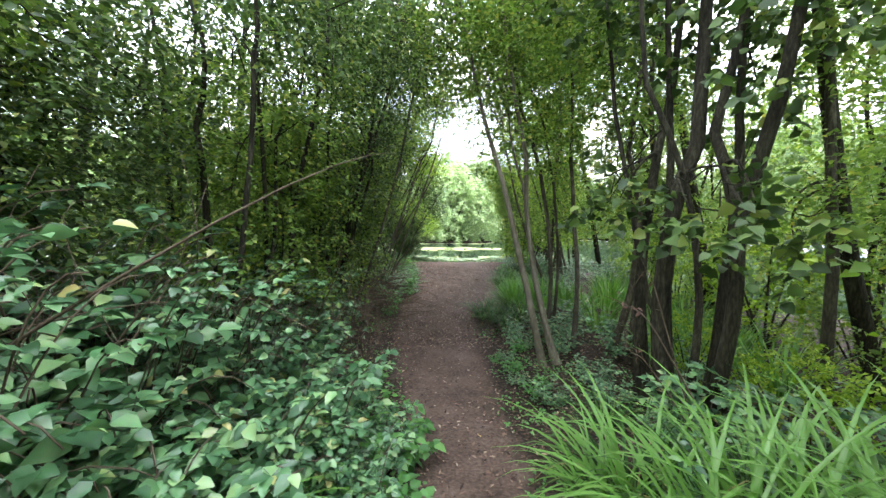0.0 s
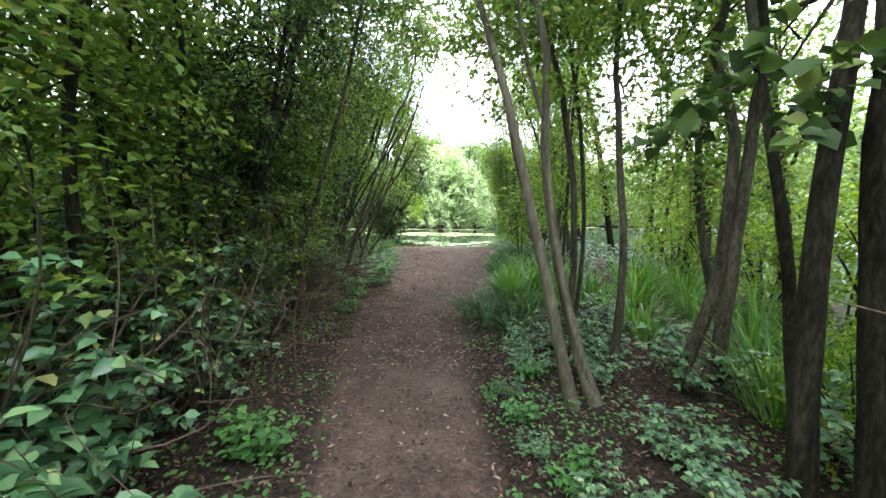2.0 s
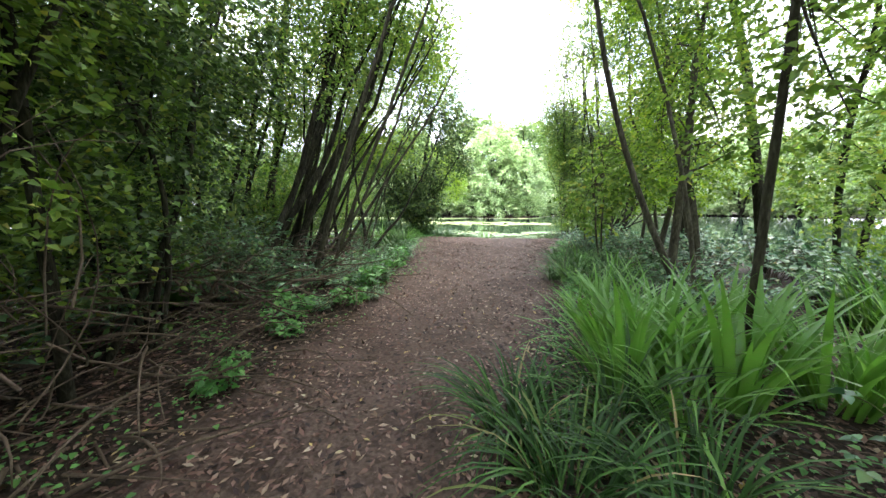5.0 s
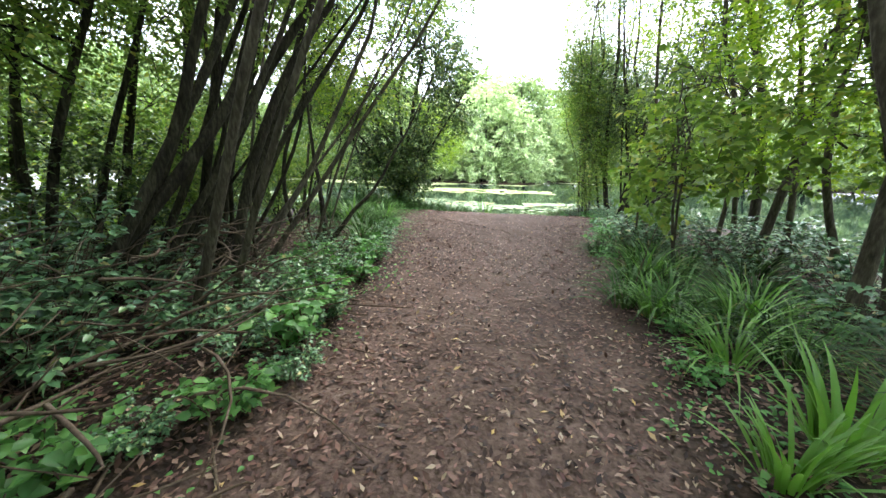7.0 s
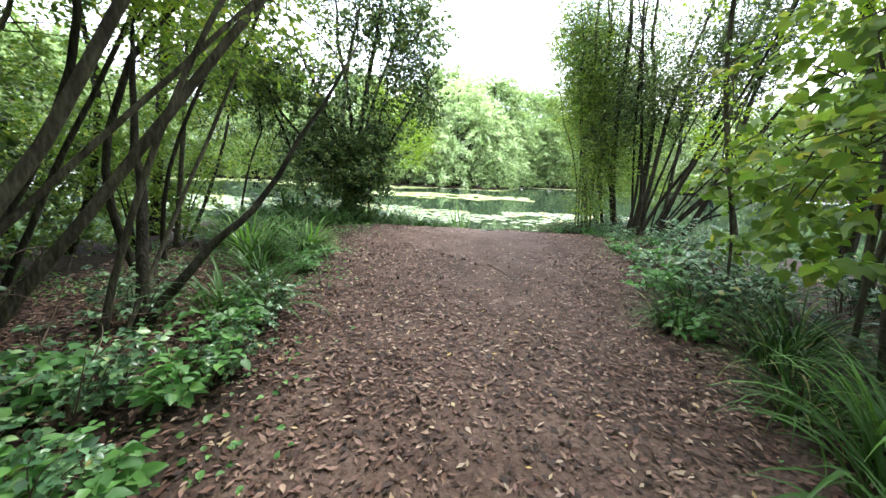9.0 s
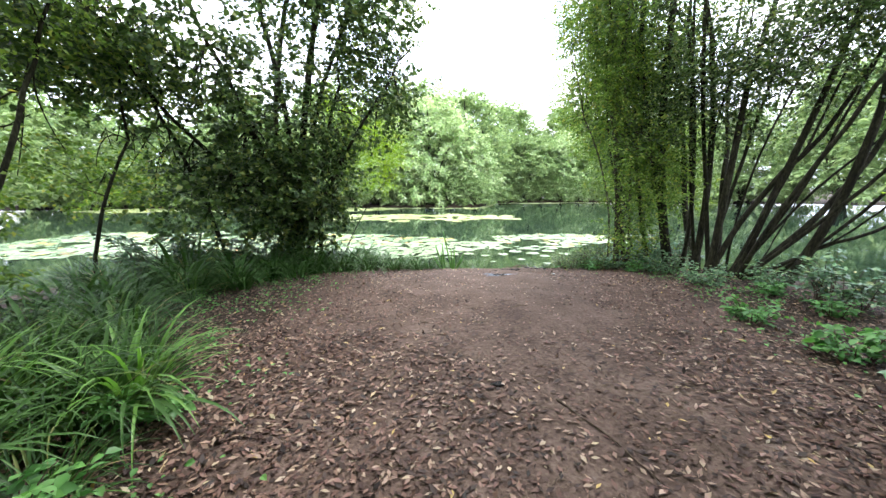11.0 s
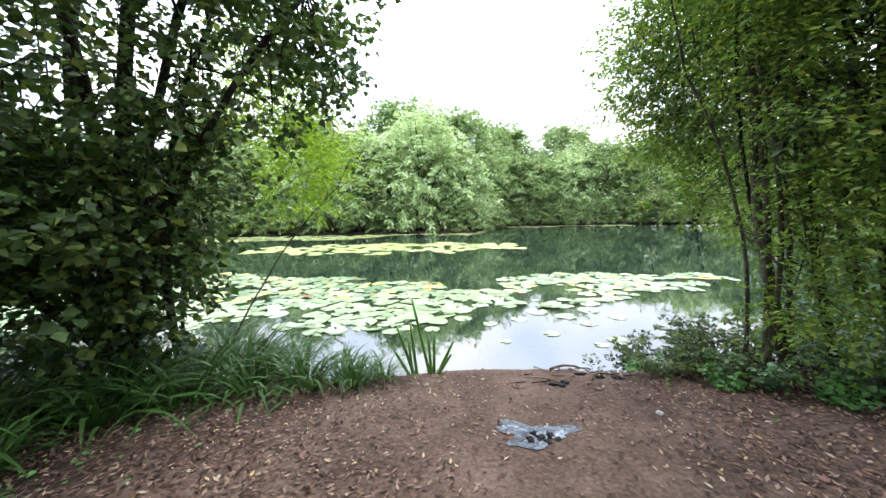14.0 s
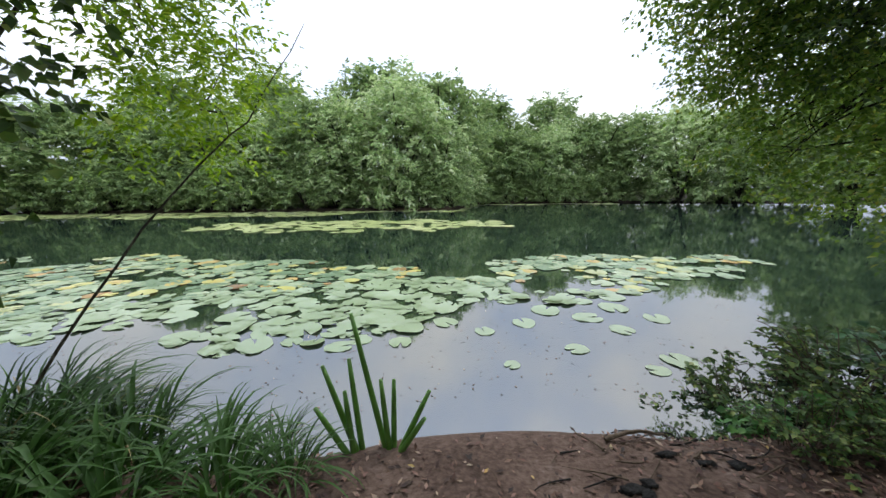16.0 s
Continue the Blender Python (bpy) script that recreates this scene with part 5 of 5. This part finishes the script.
# ---- lily pads ----
def pad_mesh(k, mat):
    n = 18
    a = np.linspace(0.22, 2 * math.pi - 0.22, n)
    r = 1 + 0.05 * np.sin(3 * a + k) + 0.03 * rng.normal(size=n)
    r[0], r[-1] = 0.85, 0.85
    rim = np.stack([np.cos(a) * r, np.sin(a) * r * 0.88, 0.05 + 0.05 * rng.normal(size=n)], 1)
    mid = np.stack([np.cos(a) * r * 0.6, np.sin(a) * r * 0.53, 0.02 + 0 * a], 1)
    v = np.concatenate([rim, mid, [[0, 0, 0.0]]])
    t = [(i, i + 1, n + i) for i in range(n - 1)] + [(i + 1, n + i + 1, n + i) for i in range(n - 1)] + [(n + i, n + i + 1, 2 * n) for i in range(n - 1)]
    return v * (1, 1, 0.35), np.array(t)


def pad_spots(n, inside):
    out = []
    tries = 0
    while len(out) < n and tries < n * 60:
        tries += 1
        x, y = rng.uniform(-14, 14), rng.uniform(7.8, 15)
        if not inside(x, y) or noise.noise(Vector((x * 0.55, y * 1.1, 3.0))) + rng.normal() * 0.16 < -0.19:
            continue
        r = rng.uniform(0.07, 0.22)
        if all((x - a) ** 2 + (y - b) ** 2 > (0.62 * (r + c)) ** 2 for a, b, c in out[-500:]):
            out.append((x, y, r))
    return out


def near_bed(x, y):
    lobe = math.sin(x * 1.9) * 0.5 + math.sin(x * 0.8 + y * 1.4) * 0.6
    if x < 1.1:
        return 8.7 + 0.35 * abs(x - 0.1) * (x > -1.2) + lobe * 0.4 < y < 12.6 - 0.12 * x + lobe * 0.7 and not (0.35 < x < 1.1 and y > 11)
    return 9.3 + 0.3 * (x - 1.1) + lobe * 0.5 < y < 12.6 + lobe * 0.5 and x < 7.5 and (x > 1.9 or y < 11.0)


spots = sorted(pad_spots(1900, near_bed), key=lambda q: q[1] + 0.3 * abs(q[0]))
PADS = []
for k in range(6):
    v, t = pad_mesh(k, M_PAD)
    PADS.append(mesh_of("lily_pad", v, t, M_PAD, True))
for i, (x, y, r) in enumerate(spots[:300]):
    ob = new("lily_pad", PADS[i % 6])
    ob.matrix_basis = pose(x, y, WATER_Z + 0.004 + 0.004 * (i % 4), rng.normal() * 2.6, rng.normal() * 2.6, rng.uniform(0, 360)) @ Matrix.Diagonal((r, r, r, 1))
    tagged(ob, "round floating green lily pad on the pond", "lily pad", "lily pads")
for name, mat, rest, label in (("far_lily_pads", M_PAD, spots[300:], "bed of round green lily pads farther out"), ("pale_floating_leaves", M_PAD_PALE, None, "yellow-green mat of floating leaves in mid-pond")):
    if rest is None:
        rest = []
        for _ in range(7500):
            x, y = rng.uniform(-30, 22), rng.uniform(17.5, 43.5)
            mid = ((x + 2.2) / 6.5) ** 2 + ((y - 21) / 2.6) ** 2 < 1 + 0.35 * math.sin(x * 2) and rng.random() < 1
            edge = 0.5 < far_shore(x) - y < (2.5 + 3.5 * smooth(0, -12, x)) + math.sin(x * 0.7) and rng.random() < 0.9
            if mid or edge:
                rest.append((x, y, rng.uniform(0.2, 0.42)))
    h = Heap()
    for i, (x, y, r) in enumerate(rest):
        v, t = pad_mesh(i, mat)
        a = rng.uniform(0, 6.3)
        rot = np.array([[math.cos(a), math.sin(a), 0], [-math.sin(a), math.cos(a), 0], [0, 0, 1]])
        h.add(v * r @ rot + (x, y, WATER_Z + 0.004 + 0.003 * (i % 5)), t)
    tagged(new(name, mesh_of(name, *h.arrays(), mat, True)), label, "lily pads", kind="stuff")

h = Heap()
n = 2600
x, y = rng.uniform(-4, 5, n), 7.3 + 2.6 * rng.random(n) ** 1.4
k = (wet(x, y) > 0.05) & (rng.random(n) < 0.35 + 0.65 * (np.sin(x * 1.3) * np.sin(y * 2 + x) > 0.1))
n = int(k.sum())
c = np.stack([x[k], y[k], np.full(n, WATER_Z + 0.004)], 1)
L = rng.uniform(0.008, 0.03, n)
leaves(h, c, np.stack([*rng.normal(size=(2, n)), np.zeros(n)], 1), np.tile([0, 0, 1.0], (n, 1)), L, L * 0.5, False, 0.02, 0)
tagged(new("floating_specks", mesh_of("floating_specks", *h.arrays(), M_LITTER)), "tiny fallen leaves and specks floating on the water", "floating debris", kind="stuff")
for x, y, r in ((0.7, 9.0, 0.16), (1.1, 8.7, 0.12), (1.6, 8.9, 0.15), (2.0, 9.3, 0.2), (2.4, 9.0, 0.18), (2.6, 8.6, 0.14), (1.9, 8.2, 0.12), (2.9, 9.3, 0.2), (3.2, 8.9, 0.16), (0.2, 8.5, 0.13), (-0.4, 8.45, 0.14), (-0.9, 8.6, 0.12), (1.2, 7.95, 0.08), (2.7, 7.9, 0.16), (2.4, 7.75, 0.1)):
    ob = new("lily_pad", PADS[int(x * 7) % 6])
    ob.matrix_basis = pose(x, y, WATER_Z + 0.005, 0, 0, rng.uniform(0, 360)) @ Matrix.Diagonal((r, r, r, 1))
    tagged(ob, "lone lily pad floating near the bank", "lily pad", "lily pads")

# ---- the far bank ----
SKIRT = round_bush("bank_bush", M_FAR_GREEN, 0.26, "low green bush fringing the far bank", 4.2, 3.8, 4600, 34, 0.5, 0.06, "shrub")
FAR = [round_bush("willow_bush", M_SILVER, 0.42, "large rounded silvery grey-green willow on the far bank", 8.5, 10.6, 12500, 60, 0.8, 0.14), round_bush("willow_bush", M_FAR_GREEN, 0.42, "large bushy green willow on the far bank", 8.5, 9.5, 12500, 60, 0.8, 0.14), round_bush("willow_bush", M_FAR_GREEN, 0.42, "tall yellow-green willow on the far bank", 8.5, 10.8, 12500, 60, 0.8, 0.14)]


def far_row(k, spots):
    first = FAR[k].matrix_basis == Matrix.Identity(4)
    for i, (x, y, s, v) in enumerate(spots):
        m = pose(x, y, -0.3, 0, 0, rng.uniform(0, 360)) @ Matrix.Diagonal((s, s, s * v, 1))
        if i == 0 and first:
            FAR[k].matrix_basis = m
        else:
            copy_thing(FAR[k], m).matrix_basis = m


far_row(0, [(-1.2, 36.2, 1.0, 1.05), (-5.5, 37.0, 0.9, 0.95), (2.4, 38.0, 0.8, 0.95), (-12.5, 36.5, 0.8, 0.9), (17.5, 48.5, 0.9, 1.0), (30, 43, 1.0, 1.0)])
far_row(1, [(8.2, 48.6, 1.0, 1.0), (12.6, 48.2, 0.95, 0.95), (5.0, 46.5, 1.0, 1.0), (22.5, 48.5, 1.1, 1.0), (-9.0, 38.0, 1.0, 1.0), (-17.0, 37.5, 1.0, 0.85), (-22.5, 37.5, 1.0, 0.85), (-29, 37, 1.1, 0.85), (27, 47, 1.1, 1.0), (35, 41, 1.1, 1.0), (-36, 36, 1.2, 0.9), (41, 36, 1.2, 1.0), (-30, 8, 1.1, 0.9), (31, 14, 1.1, 0.9)])
FAR.append(SKIRT)
far_row(3, [(x, float(far_shore(x)) + 1.5 + rng.normal() * 0.3, rng.uniform(0.85, 1.1), 0.9) for x in np.arange(-40, 40, 2.4)] + [(-20, -9, 2.2, 1.0), (20, -8, 2.2, 1.0), (14, -16, 2.2, 1.0), (-12, -18, 2.2, 1.0), (4, -22, 2.2, 1.0), (-5, -21, 2.2, 1.0), (-27, 0, 2.2, 1.0), (29, 5, 2.2, 1.0), (28, -3, 2.2, 1.0), (-24, -5, 2.2, 0.9)])
far_row(2, [(-4.0, 42.0, 1.15, 1.1), (3.0, 43.0, 1.1, 1.1), (10, 54, 1.3, 1.0), (-14, 43, 1.2, 1.0), (-24, 43, 1.2, 1.0), (19, 55, 1.3, 1.0), (-33, 22, 1.1, 0.9), (-32, 15, 1.1, 0.9), (35, 24, 1.2, 1.0), (37, 32, 1.2, 1.0), (-38, 29, 1.2, 1.0)])
